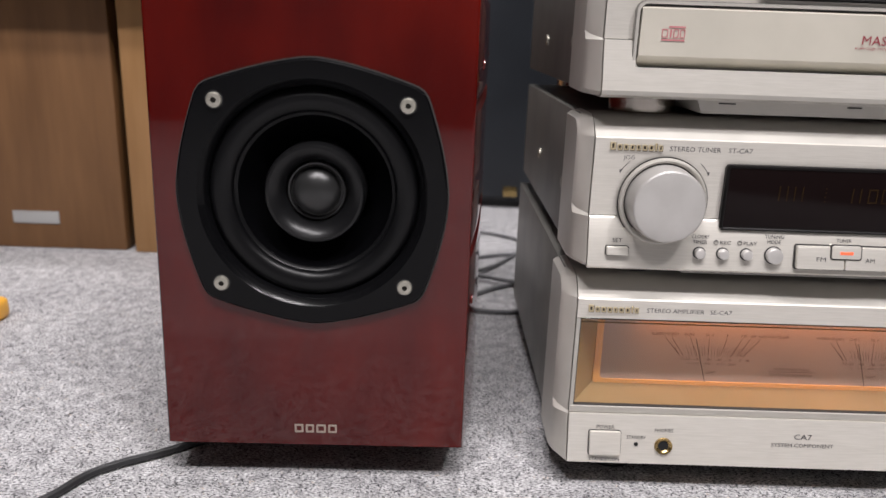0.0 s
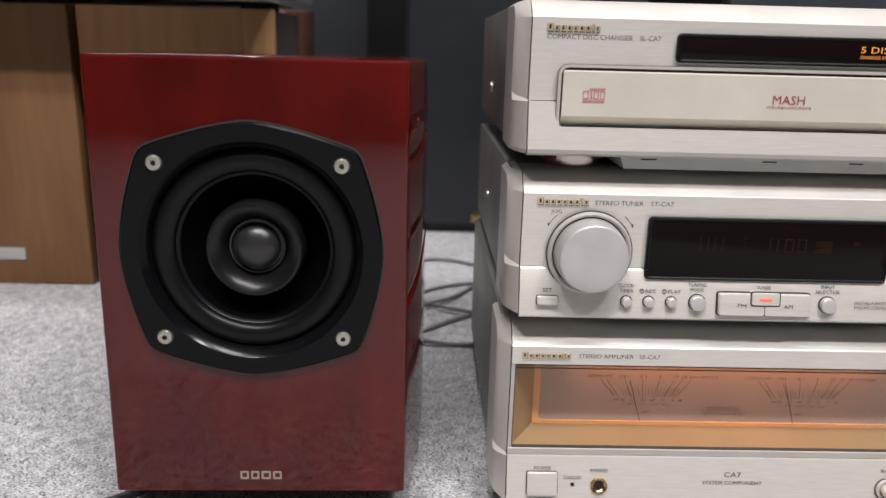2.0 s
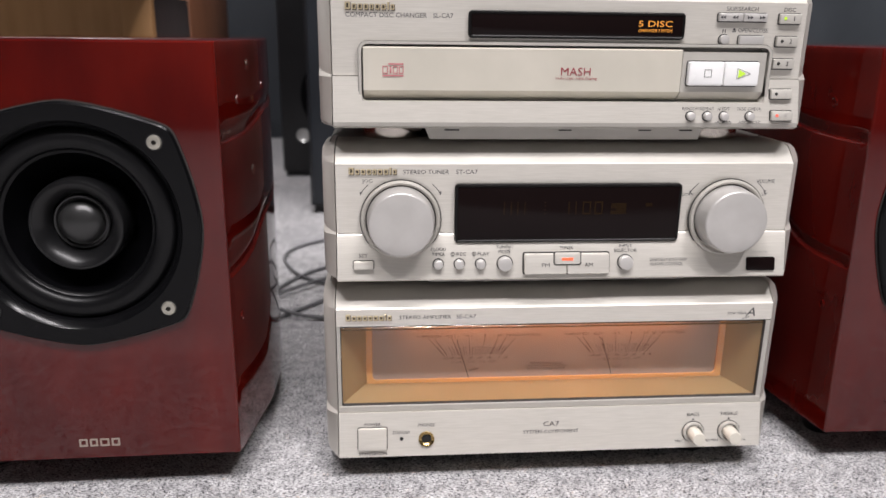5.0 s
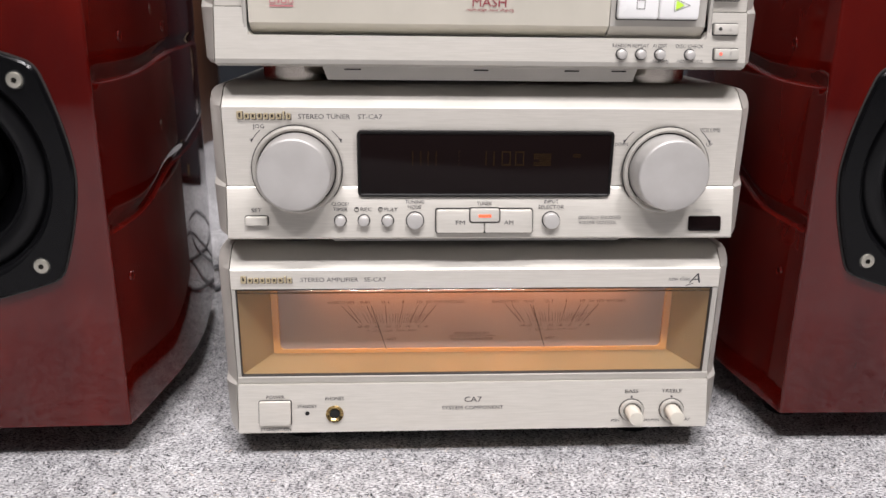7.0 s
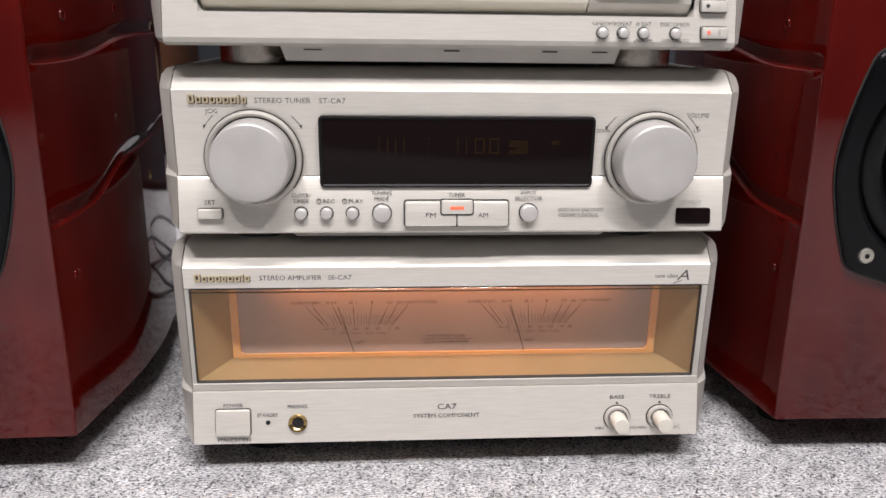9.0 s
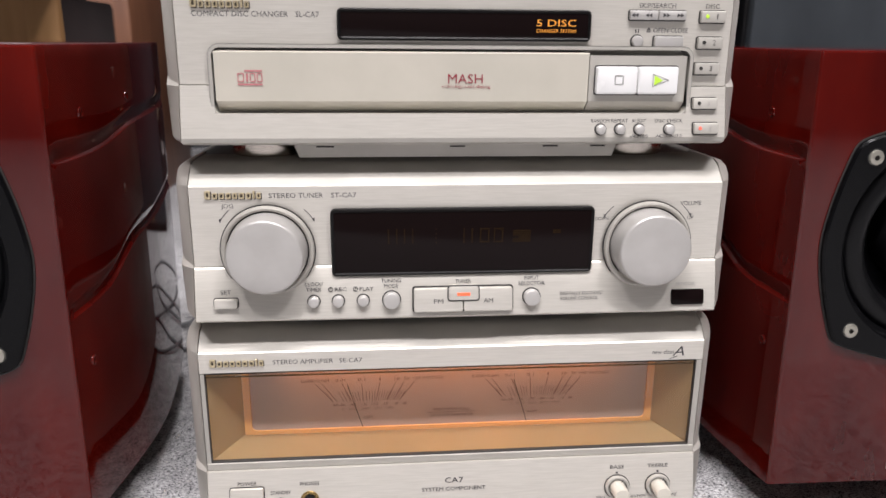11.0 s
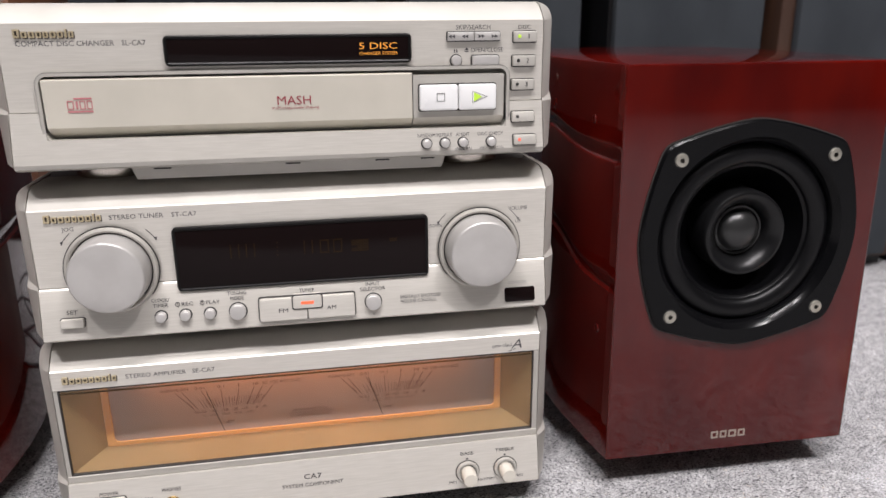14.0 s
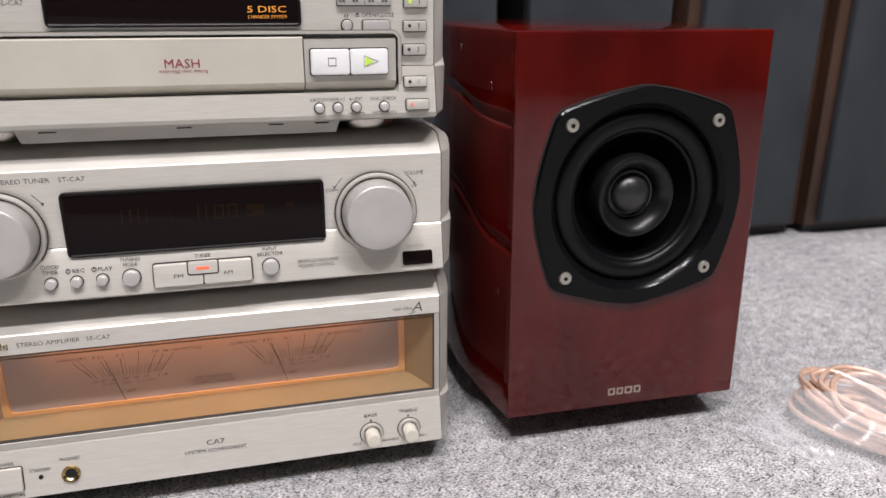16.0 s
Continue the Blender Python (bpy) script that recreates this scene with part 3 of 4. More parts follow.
def shell(t, y, z0, z1, zt, seam, CX0, CX1):
    """Chassis, sloping top lip and the two end caps of one component. z0 to z1: the front; zt: the flat top."""
    inner0, inner1 = CX0 + 0.0085, CX1 - 0.0085
    z0 += 0.0012
    part("chassis", box(CX0 + 0.003, CX1 - 0.003, y + 0.026, BACK, z0 + 0.002, zt - 0.0008, 0.0012), chassis, t, "grey painted sheet-metal chassis")
    lip = [(y + 0.0006, z1 - 0.0004), (y + 0.0035, z1 + 0.003), (y + 0.010, zt - 0.0018), (y + 0.016, zt), (y + 0.040, zt), (y + 0.040, zt - 0.002), (y + 0.012, z1 - 0.004), (y + 0.002, z1 - 0.0025)]
    part("top_lip", prism(lip, "x", inner0, inner1), silver, t, "sloping champagne top lip", angle=50)
    for side in (0, 1):
        xa, xb = (CX0, inner0 - 0.0006) if side == 0 else (inner1 + 0.0006, CX1)
        s = 1 if side == 0 else -1
        out, inn = (xa, xb) if side == 0 else (xb, xa)
        prof_in = [(y + 0.0008, seam + 0.0002), (y + 0.0008, z1), (y + 0.004, z1 + 0.0032), (y + 0.010, zt - 0.0016), (y + 0.016, zt + 0.0002), (y + 0.050, zt + 0.0002), (y + 0.050, z0 + 0.002), (y - 0.001, z0 + 0.0005), (y - 0.0064, z0 + 0.003), (y - 0.0008, seam - 0.0008)]
        prof_out = [(y + 0.0118, seam + 0.0042), (y + 0.0110, z1 - 0.001), (y + 0.0120, z1 + 0.002), (y + 0.016, zt - 0.0045), (y + 0.021, zt - 0.0032), (y + 0.050, zt - 0.0032), (y + 0.050, z0 + 0.002), (y + 0.016, z0 + 0.0015), (y + 0.0105, z0 + 0.004), (y + 0.0075, seam - 0.0006)]
        mid = [(0.6 * a[0] + 0.4 * b[0], a[1] * 0.5 + b[1] * 0.5) for a, b in zip(prof_out, prof_in)]
        bm = bmesh.new()
        rings = [[bm.verts.new((x, p[0], p[1])) for p in pr] for x, pr in ((inn, prof_in), (inn - s * 0.0058, mid), (out, prof_out))]
        n = len(prof_in)
        for a, b in zip(rings, rings[1:]):
            for i in range(n):
                bm.faces.new((a[i], a[(i + 1) % n], b[(i + 1) % n], b[i]))
        bm.faces.new(rings[0])
        bm.faces.new(rings[-1])
        bmesh.ops.bevel(bm, geom=[e for e in bm.edges if e.calc_face_angle(0) > 0.5], offset=0.0005, segments=1, affect="EDGES")
        part("end_cap", bm, cap_paint, t, "bevelled champagne end cap", angle=24)
    return inner0, inner1


def round_button(t, x, z, r, y, proud=0.003, mat=None):
    part("button_rim", lathe([(r + 0.0006, 0.0002), (r + 0.0006, -0.0005), (r - 0.0002, -0.0006)], x, y, z, 24), seam_black, t)
    return part("button", lathe([(r, 0.0), (r, -proud + 0.0007), (r - 0.0003, -proud + 0.0002), (r - 0.0008, -proud), (0.0, -proud - 0.0002)], x, y, z, 24), mat or knob_silver, t, "round silver push button")


def flat_button(t, x0, x1, z0, z1, y, proud=0.0025, mat=None, label="flat push button", r=0.0009):
    part("button_rim", key(x0 - 0.0005, x1 + 0.0005, z0 - 0.0006, z1 + 0.0004, y - 0.0006, y + 0.001, r + 0.0005, 0), seam_black, t)
    return part("button", key(x0, x1, z0, z1, y - proud, y + 0.001, r, 0.0006), mat or silver, t, label)


def bezel(x0, x1, z0, z1, front):
    """A thin bevelled edge round a display window."""
    bm = bmesh.new()
    sets = [[bm.verts.new((p[0], y, p[1])) for p in round_rect(x0 - o, x1 + o, z0 - o, z1 + o, 0.0020 + o)] for o, y in ((0.0005, front + 0.003), (0.0005, front + 0.0004), (-0.0001, front - 0.0005), (-0.0006, front - 0.0006), (-0.0013, front - 0.0001))]
    n = len(sets[0])
    for a, b in zip(sets, sets[1:]):
        for i in range(n):
            bm.faces.new((a[i], a[(i + 1) % n], b[(i + 1) % n], b[i]))
    return bm


def brand_badge(t, x0, x1, z, y, h):
    hs = [h * f for f in (1.0, 0.74, 0.74, 0.74, 0.74, 0.74, 0.74, 1.0, 0.74)]
    ws = [0.95, 0.8, 0.82, 0.8, 0.72, 0.85, 0.82, 0.32, 0.72]
    # dark blocks set right and below, painting the badge's drop shadow
    for bm in letter_blocks(x0 + 0.0004, x1 + 0.0004, z - 0.0005, ws, [v + 0.0003 for v in hs], y + 0.0001, 0.0003):
        part("badge_shade", bm, badge_shadow, t)
    for bm in letter_blocks(x0, x1, z, ws, hs, y, 0.0011, True):
        part("badge_block", bm, gold_badge, t, "raised gold badge block")


def stack_foot(t, x, y, z0, z1, r, mat):
    part("foot", spun([(0.0, z0), (r - 0.0008, z0), (r, z0 + 0.0008), (r, z1 - 0.0003), (0.0, z1 - 0.0003)], x, y, 48), mat, t, "round metal foot")


# amplifier
AY, AZ0, AZ1, AZT, ASEAM = 0.337, 0.0145, 0.1205, 0.1315, 0.0480
amp = thing("amplifier", (0.213, 0.48, 0.0), "champagne-silver stereo amplifier with an amber-lit power meter window, under the tuner", "amplifier", "stack of silver components")
i0, i1 = shell(amp, AY, AZ0, AZ1, AZT, ASEAM, 0.0615, 0.3652)
part("name_strip", prism([(AY, 0.1085), (AY, AZ1 - 0.0006), (AY + 0.0006, AZ1), (AY + 0.006, AZ1), (AY + 0.006, 0.1085)], "x", i0, i1), brushed, amp)
WX0, WX1, WZ0, WZ1 = 0.0722, 0.3535, 0.0525, 0.1080
part("side_post", box(i0, WX0, AY + 0.0002, AY + 0.03, WZ0 - 0.001, WZ1), silver, amp)
part("side_post", box(WX1, i1, AY + 0.0002, AY + 0.03, WZ0 - 0.001, WZ1), silver, amp)
part("sill", prism([(AY - 0.0002, 0.0482), (AY - 0.0002, 0.0520), (AY + 0.0002, 0.0523), (AY + 0.010, 0.0523), (AY + 0.010, 0.0482)], "x", i0, i1), silver, amp, angle=50)
LEAN[:] = [0.0480, 0.20, 0.50]
part("lower_panel", prism([(AY - 0.0012, AZ0 + 0.0010), (AY - 0.0016, 0.0478), (AY + 0.004, 0.0478), (AY + 0.012, AZ0), (AY + 0.0005, AZ0)], "x", i0, i1), brushed, amp)
LEAN.clear()
# meter recess
CX_0, CX_1, CZ_0, CZ_1, CY = 0.0920, 0.3340, 0.0590, 0.1045, 0.3615
bm = bmesh.new()
front = [bm.verts.new(c) for c in ((WX0, AY + 0.003, WZ0), (WX1, AY + 0.003, WZ0), (WX1, AY + 0.003, WZ1), (WX0, AY + 0.003, WZ1))]
rear = [bm.verts.new(c) for c in ((CX_0 - 0.004, CY, CZ_0 - 0.0022), (CX_1 + 0.004, CY, CZ_0 - 0.0022), (CX_1 + 0.004, CY, WZ1), (CX_0 - 0.004, CY, WZ1))]
for i in range(4):
    bm.faces.new((front[i], front[(i + 1) % 4], rear[(i + 1) % 4], rear[i]))
bmesh.ops.solidify(bm, geom=bm.faces[:], thickness=0.0008)
meter = part("meter_recess", bm, amber, amp, "amber plastic meter surround")
part("meter_rim", ring_frame(round_rect(CX_0 - 0.0042, CX_1 + 0.0042, CZ_0 - 0.0024, WZ1, 0.0012), round_rect(CX_0, CX_1, CZ_0, CZ_1 + 0.003, 0.003), CY - 0.0012, CY + 0.0008), amber_edge, meter, "bright amber rim")
part("meter_card", box(CX_0 - 0.003, CX_1 + 0.003, CY + 0.0002, CY + 0.002, CZ_0 - 0.002, WZ1), card_paint, meter, "pinkish-grey meter card")
part("pane", box(WX0 + 0.0002, WX1 - 0.0002, AY + 0.0008, AY + 0.0022, WZ0 + 0.0002, WZ1 - 0.0002), glass, amp, "clear window pane").visible_shadow = False
part("pane_gasket", ring_frame(round_rect(WX0, WX1, WZ0, WZ1, 0.0008), round_rect(WX0 + 0.0005, WX1 - 0.0005, WZ0 + 0.0005, WZ1 - 0.0005, 0.0006), AY + 0.0004, AY + 0.003), seam_black, amp)
part("pane_edge", box(WX0 + 0.0002, WX1 - 0.0002, AY - 0.0002, AY + 0.0024, WZ1 - 0.0024, WZ1 - 0.0002, 0.0003, 1), glass, amp, "clear top edge of the pane").visible_shadow = False
area_lamp("meter_lamp", (0.213, AY + 0.013, WZ1 - 0.0012), (0.213, AY + 0.019, 0.0), 0.200, 0.010, 0.046, (1.0, 0.34, 0.10))


def line_bm(a, b, w, y):
    d = Vector((b[0] - a[0], 0, b[1] - a[1])).normalized()
    n = Vector((-d.z, 0, d.x)) * w / 2
    bm = bmesh.new()
    pa, pb = Vector((a[0], y, a[1])), Vector((b[0], y, b[1]))
    bm.faces.new([bm.verts.new(p) for p in (pa - n, pb - n, pb + n, pa + n)])
    return bm


def meter_scale(cx, side, foot):
    """One power scale about cx; the needle's foot stands beside it."""
    ly = CY - 0.00005
    majors = [(-0.0273, -0.0173, -0.0316, "0.0001"), (-0.0233, -0.0150, -0.0230, "0.001"), (-0.0117, -0.0063, -0.0127, "0.01"), (0.0, 0.0007, 0.0, "0.1"), (0.0110, 0.0083, 0.0110, "1"), (0.0203, 0.0150, 0.0213, "10"), (0.0253, 0.0190, 0.0270, "50"), (0.0316, 0.0226, 0.0328, "100")]
    lines = [line_bm((cx + tx, 0.0880), (cx + bx, 0.0762), 0.00036, ly) for tx, bx, *_ in majors]
    tops = [-0.0215, -0.0140, -0.0118, -0.0096, -0.0060, -0.0042, -0.0024, 0.0024, 0.0045, 0.0063, 0.0078, 0.0108, 0.0124, 0.0139, 0.0153, 0.0167, 0.0180, 0.0193, 0.0206, 0.0219, 0.0232, 0.0246, 0.0262]
    lines += [line_bm((cx + x, 0.0825), (cx + 0.0008 + x * 0.84, 0.0762), 0.00024, ly) for x in tops]
    marks = [line_bm((cx - 0.0120 + 0.00105 * k + 0.0004, 0.0718), (cx - 0.0120 + 0.00105 * k, 0.0702), 0.00026, ly) for k in range(32) if k % 7 not in (2, 3)]
    part("meter_scale", join(*lines, *marks), card_ink, meter)
    for _, _, lx_, text in majors:
        w = 0.0013 * len(text) + 0.0006
        write(meter, text, cx + lx_ - w / 2, cx + lx_ + w / 2, 0.0903, 0.0019, ly, card_ink)
    write(meter, "WATTS(6Ω)", cx + 0.0362, cx + 0.0490, 0.0903, 0.0019, ly, card_ink)
    for x, text in ((-0.0164, "-60"), (-0.0120, "-50"), (-0.0057, "-40"), (0.0013, "-30"), (0.0075, "-20"), (0.0136, "-10"), (0.0210, "0"), (0.0256, "dB")):
        w = 0.0012 * len(text) + 0.0002
        write(meter, text, cx + x - w / 2, cx + x + w / 2, 0.0739, 0.0017, ly, card_ink)
    write(meter, side, foot + 0.0010, foot + 0.0068, 0.0652, 0.0018, ly, card_ink)
    part("needle", line_bm((foot - 0.0086, 0.0880), (foot + 0.0002, 0.0592), 0.00042, ly - 0.0012), seam_black, meter, "thin black needle")


meter_scale(0.1580, "LEFT", 0.1580)
meter_scale(0.2605, "RIGHT", 0.2588)
write(meter, "WIDE RANGE SCALE", 0.2010, 0.2235, 0.0688, 0.0019, CY - 0.00005, card_ink)
part("rule", line_bm((0.1975, 0.0669), (0.2275, 0.0669), 0.0003, CY - 0.00005), card_ink, meter)
write(meter, "OUTPUT POWER METER", 0.1990, 0.2260, 0.0648, 0.0019, CY - 0.00005, card_ink)

ay = AY - 0.0001
brand_badge(amp, 0.0760, 0.1050, 0.1125, AY, 0.0042)
write(amp, "STEREO AMPLIFIER", 0.1100, 0.1432, 0.1142, 0.0026, ay)
write(amp, "SE-CA7", 0.1466, 0.1592, 0.1142, 0.0026, ay)
write(amp, "new class", 0.3262, 0.3390, 0.1137, 0.0026, ay)
write(amp, "A", 0.3392, 0.3462, 0.1140, 0.0060, ay, ink, 0.3)
part("flourish", line_bm((0.3368, 0.1092), (0.3412, 0.1108), 0.0005, ay), ink, amp)
AL = AY - 0.0014
al = AL - 0.0004
LEAN[:] = [0.0480, 0.20, 0.50]
flat_button(amp, 0.0825, 0.1013, 0.0215, 0.0372, AL, 0.0024, brushed, "large square power button", 0.0012)
write(amp, "POWER", 0.0868, 0.0975, 0.0396, 0.0023, al)
write(amp, "STANDBY/ON", 0.0830, 0.1012, 0.0182, 0.0020, al)
write(amp, "STANDBY", 0.1052, 0.1168, 0.0332, 0.0022, al)
part("standby_lamp", lathe([(0.0013, 0.0), (0.0012, -0.0006), (0.0, -0.0008)], 0.1110, AL, 0.0285, 16), hole, amp)
write(amp, "PHONES", 0.1220, 0.1330, 0.0382, 0.0023, al)
jack = part("headphone_socket", lathe([(0.0053, 0.0), (0.0053, -0.0012), (0.0050, -0.0016), (0.0043, -0.0014), (0.0037, -0.0010), (0.0030, -0.0003)], 0.1275, AL, 0.0280, 40), brass, amp, "brass headphone socket")
part("socket_hole", lathe([(0.0031, -0.0004), (0.0, -0.0003)], 0.1275, AL, 0.0280, 32), hole, jack)
write(amp, "CA7", 0.2060, 0.2168, 0.0366, 0.0034, al)
write(amp, "SYSTEM COMPONENT", 0.1925, 0.2300, 0.0310, 0.0024, al)
for kx, name in ((0.3095, "BASS"), (0.3345, "TREBLE")):
    w = 0.0021 * len(name)
    write(amp, name, kx - w / 2, kx + w / 2, 0.0405, 0.0023, al)
    part("index_dot", lathe([(0.0007, 0.0), (0.0007, -0.0003), (0.0, -0.0003)], kx, AL, 0.0366, 12), ink, amp)
    k = part("tone_knob", lathe([(0.0074, 0.0), (0.0074, -0.0016), (0.0070, -0.0021), (0.0058, -0.0022), (0.0056, -0.0010)], kx, AL, 0.0275, 40), silver, amp, "small silver tone knob")
    part("knob_gap", lathe([(0.0079, -0.0001), (0.0079, -0.0004), (0.0073, -0.0004)], kx, AL, 0.0275, 40), seam_black, k)
    part("knob_cap", lathe([(0.0046, -0.0008), (0.0046, -0.0105), (0.0042, -0.0112), (0.0, -0.0114)], kx, AL, 0.0275, 32), ivory, k, "ivory knob stem")
    part("pointer", line_bm((kx + 0.0014, 0.0305), (kx + 0.0034, 0.0325), 0.0006, AL - 0.0023), ink, k)
    write(amp, "MIN", kx - 0.0125, kx - 0.0076, 0.0208, 0.0018, al)
    write(amp, "MAX", kx + 0.0066, kx + 0.0120, 0.0208, 0.0018, al)
LEAN.clear()
for x in (0.105, 0.321):
    for y in (0.372, 0.60):
        stack_foot(amp, x, y, 0.0, AZ0 + 0.003, 0.018, rubber)
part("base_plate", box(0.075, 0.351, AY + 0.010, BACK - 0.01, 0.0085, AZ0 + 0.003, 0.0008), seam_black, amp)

# tuner
TY, TZ0, TZ1, TZT, TSEAM = 0.339, 0.1385, 0.2130, 0.2235, 0.1695
tuner = thing("tuner", (0.213, 0.48, AZT), "champagne-silver stereo tuner with two large knobs, resting on the amplifier", "tuner", "stack of silver components")
i0, i1 = shell(tuner, TY, TZ0, TZ1, TZT, TSEAM, 0.0635, 0.3665)
part("upper_panel", prism([(TY, TSEAM), (TY, TZ1 - 0.0006), (TY + 0.0006, TZ1), (TY + 0.02, TZ1), (TY + 0.02, TSEAM)], "x", i0, i1), brushed, tuner)
LEAN[:] = [TSEAM, 0.20, 0.25]
part("lower_panel", prism([(TY - 0.0010, TZ0 + 0.0012), (TY - 0.0014, TSEAM - 0.0016), (TY - 0.0006, TSEAM - 0.0004), (TY + 0.02, TSEAM - 0.0004), (TY + 0.02, TZ0), (TY + 0.0004, TZ0)], "x", i0, i1), brushed, tuner)
LEAN.clear()
d = part("display", key(0.1448, 0.2860, 0.1642, 0.2000, TY - 0.0034, TY + 0.002, 0.0020, 0.0012), display_black, tuner, "glossy black display window")
part("display_bezel", bezel(0.1448, 0.2860, 0.1642, 0.2000, TY - 0.0034), bezel_gloss, d, "glossy raised edge of the display", angle=20)
ty = TY - 0.0001
brand_badge(tuner, 0.0800, 0.1088, 0.2062, TY, 0.0042)
write(tuner, "STEREO TUNER", 0.1128, 0.1408, 0.2076, 0.0026, ty)
write(tuner, "ST-CA7", 0.1450, 0.1582, 0.2076, 0.0026, ty)
write(tuner, "JOG", 0.0880, 0.0942, 0.2022, 0.0022, ty)
write(tuner, "VOLUME", 0.3352, 0.3470, 0.2012, 0.0024, ty)
write(tuner, "DOWN", 0.2880, 0.2950, 0.1930, 0.0019, ty)
write(tuner, "UP", 0.3398, 0.3433, 0.1930, 0.0019, ty)


def dots(x0, cols, rows, z0, fill):
    bms = []
    for c in range(cols):
        for r in range(rows):
            if fill(c, r):
                bms.append(prism(round_rect(x0 + 0.0011 * c, x0 + 0.0011 * c + 0.0006, z0 + 0.0012 * r, z0 + 0.0012 * r + 0.0007, 0.0001, 1), "y", TY - 0.0036, TY - 0.0033))
    return join(*bms)


box_edge = lambda c, r: c in (0, 4) or r in (0, 6)
for x0, cols, fill in ((0.1745, 5, lambda c, r: c in (0, 4)), (0.1830, 5, lambda c, r: c in (0, 4)), (0.2000, 1, lambda c, r: r % 2 == 0), (0.2150, 5, lambda c, r: c in (0, 4)), (0.2240, 5, box_edge), (0.2315, 5, box_edge), (0.2420, 9, lambda c, r: (r != 2 or c > 2) and r < 6)):
    part("display_dots", dots(x0, cols, 7, 0.1815, fill), dim_glow, d, "dim amber dot-matrix figures")
part("display_dots", dots(0.2640, 4, 2, 0.1862, lambda c, r: True), dim_glow, d)
TL = TY - 0.0011
tl = TL - 0.0006


def big_knob(kx, kz):
    k = part("knob", lathe([(0.0210, 0.0), (0.0206, -0.0060), (0.0199, -0.0152), (0.0197, -0.0162), (0.0192, -0.0170), (0.0186, -0.0173), (0.0110, -0.0174), (0.0, -0.0175)], kx, TY, kz, 96), knob_silver, tuner, "large round satin-silver knob", angle=60)
    part("knob_flange", lathe([(0.0244, 0.0), (0.0244, -0.0016), (0.0239, -0.0026), (0.0230, -0.0030), (0.0219, -0.0024), (0.0213, 0.0)], kx, TY - 0.0018, kz, 96), silver, k, "silver ring round the knob")
    part("knob_gap", lathe([(0.0250, -0.0014), (0.0250, -0.0022), (0.0240, -0.0023)], kx, TY - 0.0004, kz, 96), seam_black, k)
    part("knob_well", lathe([(0.0214, -0.0026), (0.0200, -0.0024)], kx, TY, kz, 96), seam_black, k)


big_knob(0.1112, 0.1785)
big_knob(0.3172, 0.1785)
for kx in (0.1112, 0.3172):
    for s in (-1, 1):
        arc = [(kx + s * 0.0290 * math.cos(radians(a)), 0.1785 + 0.0290 * math.sin(radians(a))) for a in (34, 39, 44, 48)]
        bms = [line_bm(p, q, 0.0004, ty) for p, q in zip(arc, arc[1:])]
        head = bmesh.new()
        p = arc[0]
        head.faces.new([head.verts.new(c) for c in ((p[0] - 0.0008, ty, p[1] + 0.0006), (p[0] + 0.0009, ty, p[1] + 0.0008), (p[0] + s * 0.0004, ty, p[1] - 0.0016))])
        part("arrow_mark", join(*bms, head), ink, tuner)
LEAN[:] = [TSEAM, 0.20, 0.25]
flat_button(tuner, 0.0820, 0.0942, 0.1472, 0.1522, TL, 0.0028, brushed, "small flat set button")
write(tuner, "SET", 0.0853, 0.0908, 0.1556, 0.0022, tl)
for x in (0.1343, 0.1474, 0.1607):
    round_button(tuner, x, 0.1497, 0.0030, TL, 0.0034)
round_button(tuner, 0.1760, 0.1497, 0.0046, TL, 0.0036)
round_button(tuner, 0.2530, 0.1497, 0.0046, TL, 0.0036)
write(tuner, "CLOCK/", 0.1296, 0.1392, 0.1592, 0.0021, tl)
write(tuner, "TIMER", 0.1303, 0.1384, 0.1561, 0.0021, tl)
for x, text, w in ((0.1474, "REC", 0.0062), (0.1607, "PLAY", 0.0074)):
    write(tuner, text, x - 0.0018, x - 0.0018 + w, 0.1561, 0.0021, tl)
    part("clock_mark", join(ring_frame([(x - 0.0040 + 0.0013 * math.cos(a), 0.1561 + 0.0013 * math.sin(a)) for a in [k * math.pi / 10 for k in range(20)]], [(x - 0.0040 + 0.0010 * math.cos(a), 0.1561 + 0.0010 * math.sin(a)) for a in [k * math.pi / 10 for k in range(20)]], tl, tl + 0.0002), line_bm((x - 0.0040, 0.1561), (x - 0.0040, 0.1571), 0.0003, tl)), ink, tuner)
write(tuner, "TUNING", 0.1705, 0.1812, 0.1605, 0.0021, tl)
write(tuner, "MODE", 0.1721, 0.1796, 0.1574, 0.0021, tl)
write(tuner, "INPUT", 0.2490, 0.2572, 0.1605, 0.0021, tl)
write(tuner, "SELECTOR", 0.2457, 0.2604, 0.1574, 0.0021, tl)
write(tuner, "TUNER", 0.2108, 0.2194, 0.1594, 0.0021, tl)
write(tuner, "DIGITALLY ENCODED", 0.2690, 0.2930, 0.1512, 0.0019, tl)
write(tuner, "VOLUME CONTROL", 0.2690, 0.2906, 0.1483, 0.0019, tl)
write(tuner, "SENSOR", 0.3350, 0.3465, 0.1553, 0.0019, tl, knob_silver)
part("button_surround", key(0.1873, 0.2427, 0.1423, 0.1569, TL - 0.0010, TL + 0.001, 0.0016, 0), seam_black, tuner)
for xa, xb, text in ((0.1880, 0.2147, "FM"), (0.2151, 0.2420, "AM")):
    b = part("button", key(xa, xb, 0.1430, 0.1562, TL - 0.0036, TL + 0.001, 0.0012, 0.0007), brushed, tuner, "wide flat band button")
    mx = (xa + xb) / 2
    write(b, text, mx - 0.0026, mx + 0.0026, 0.1492, 0.0024, TL - 0.0038)
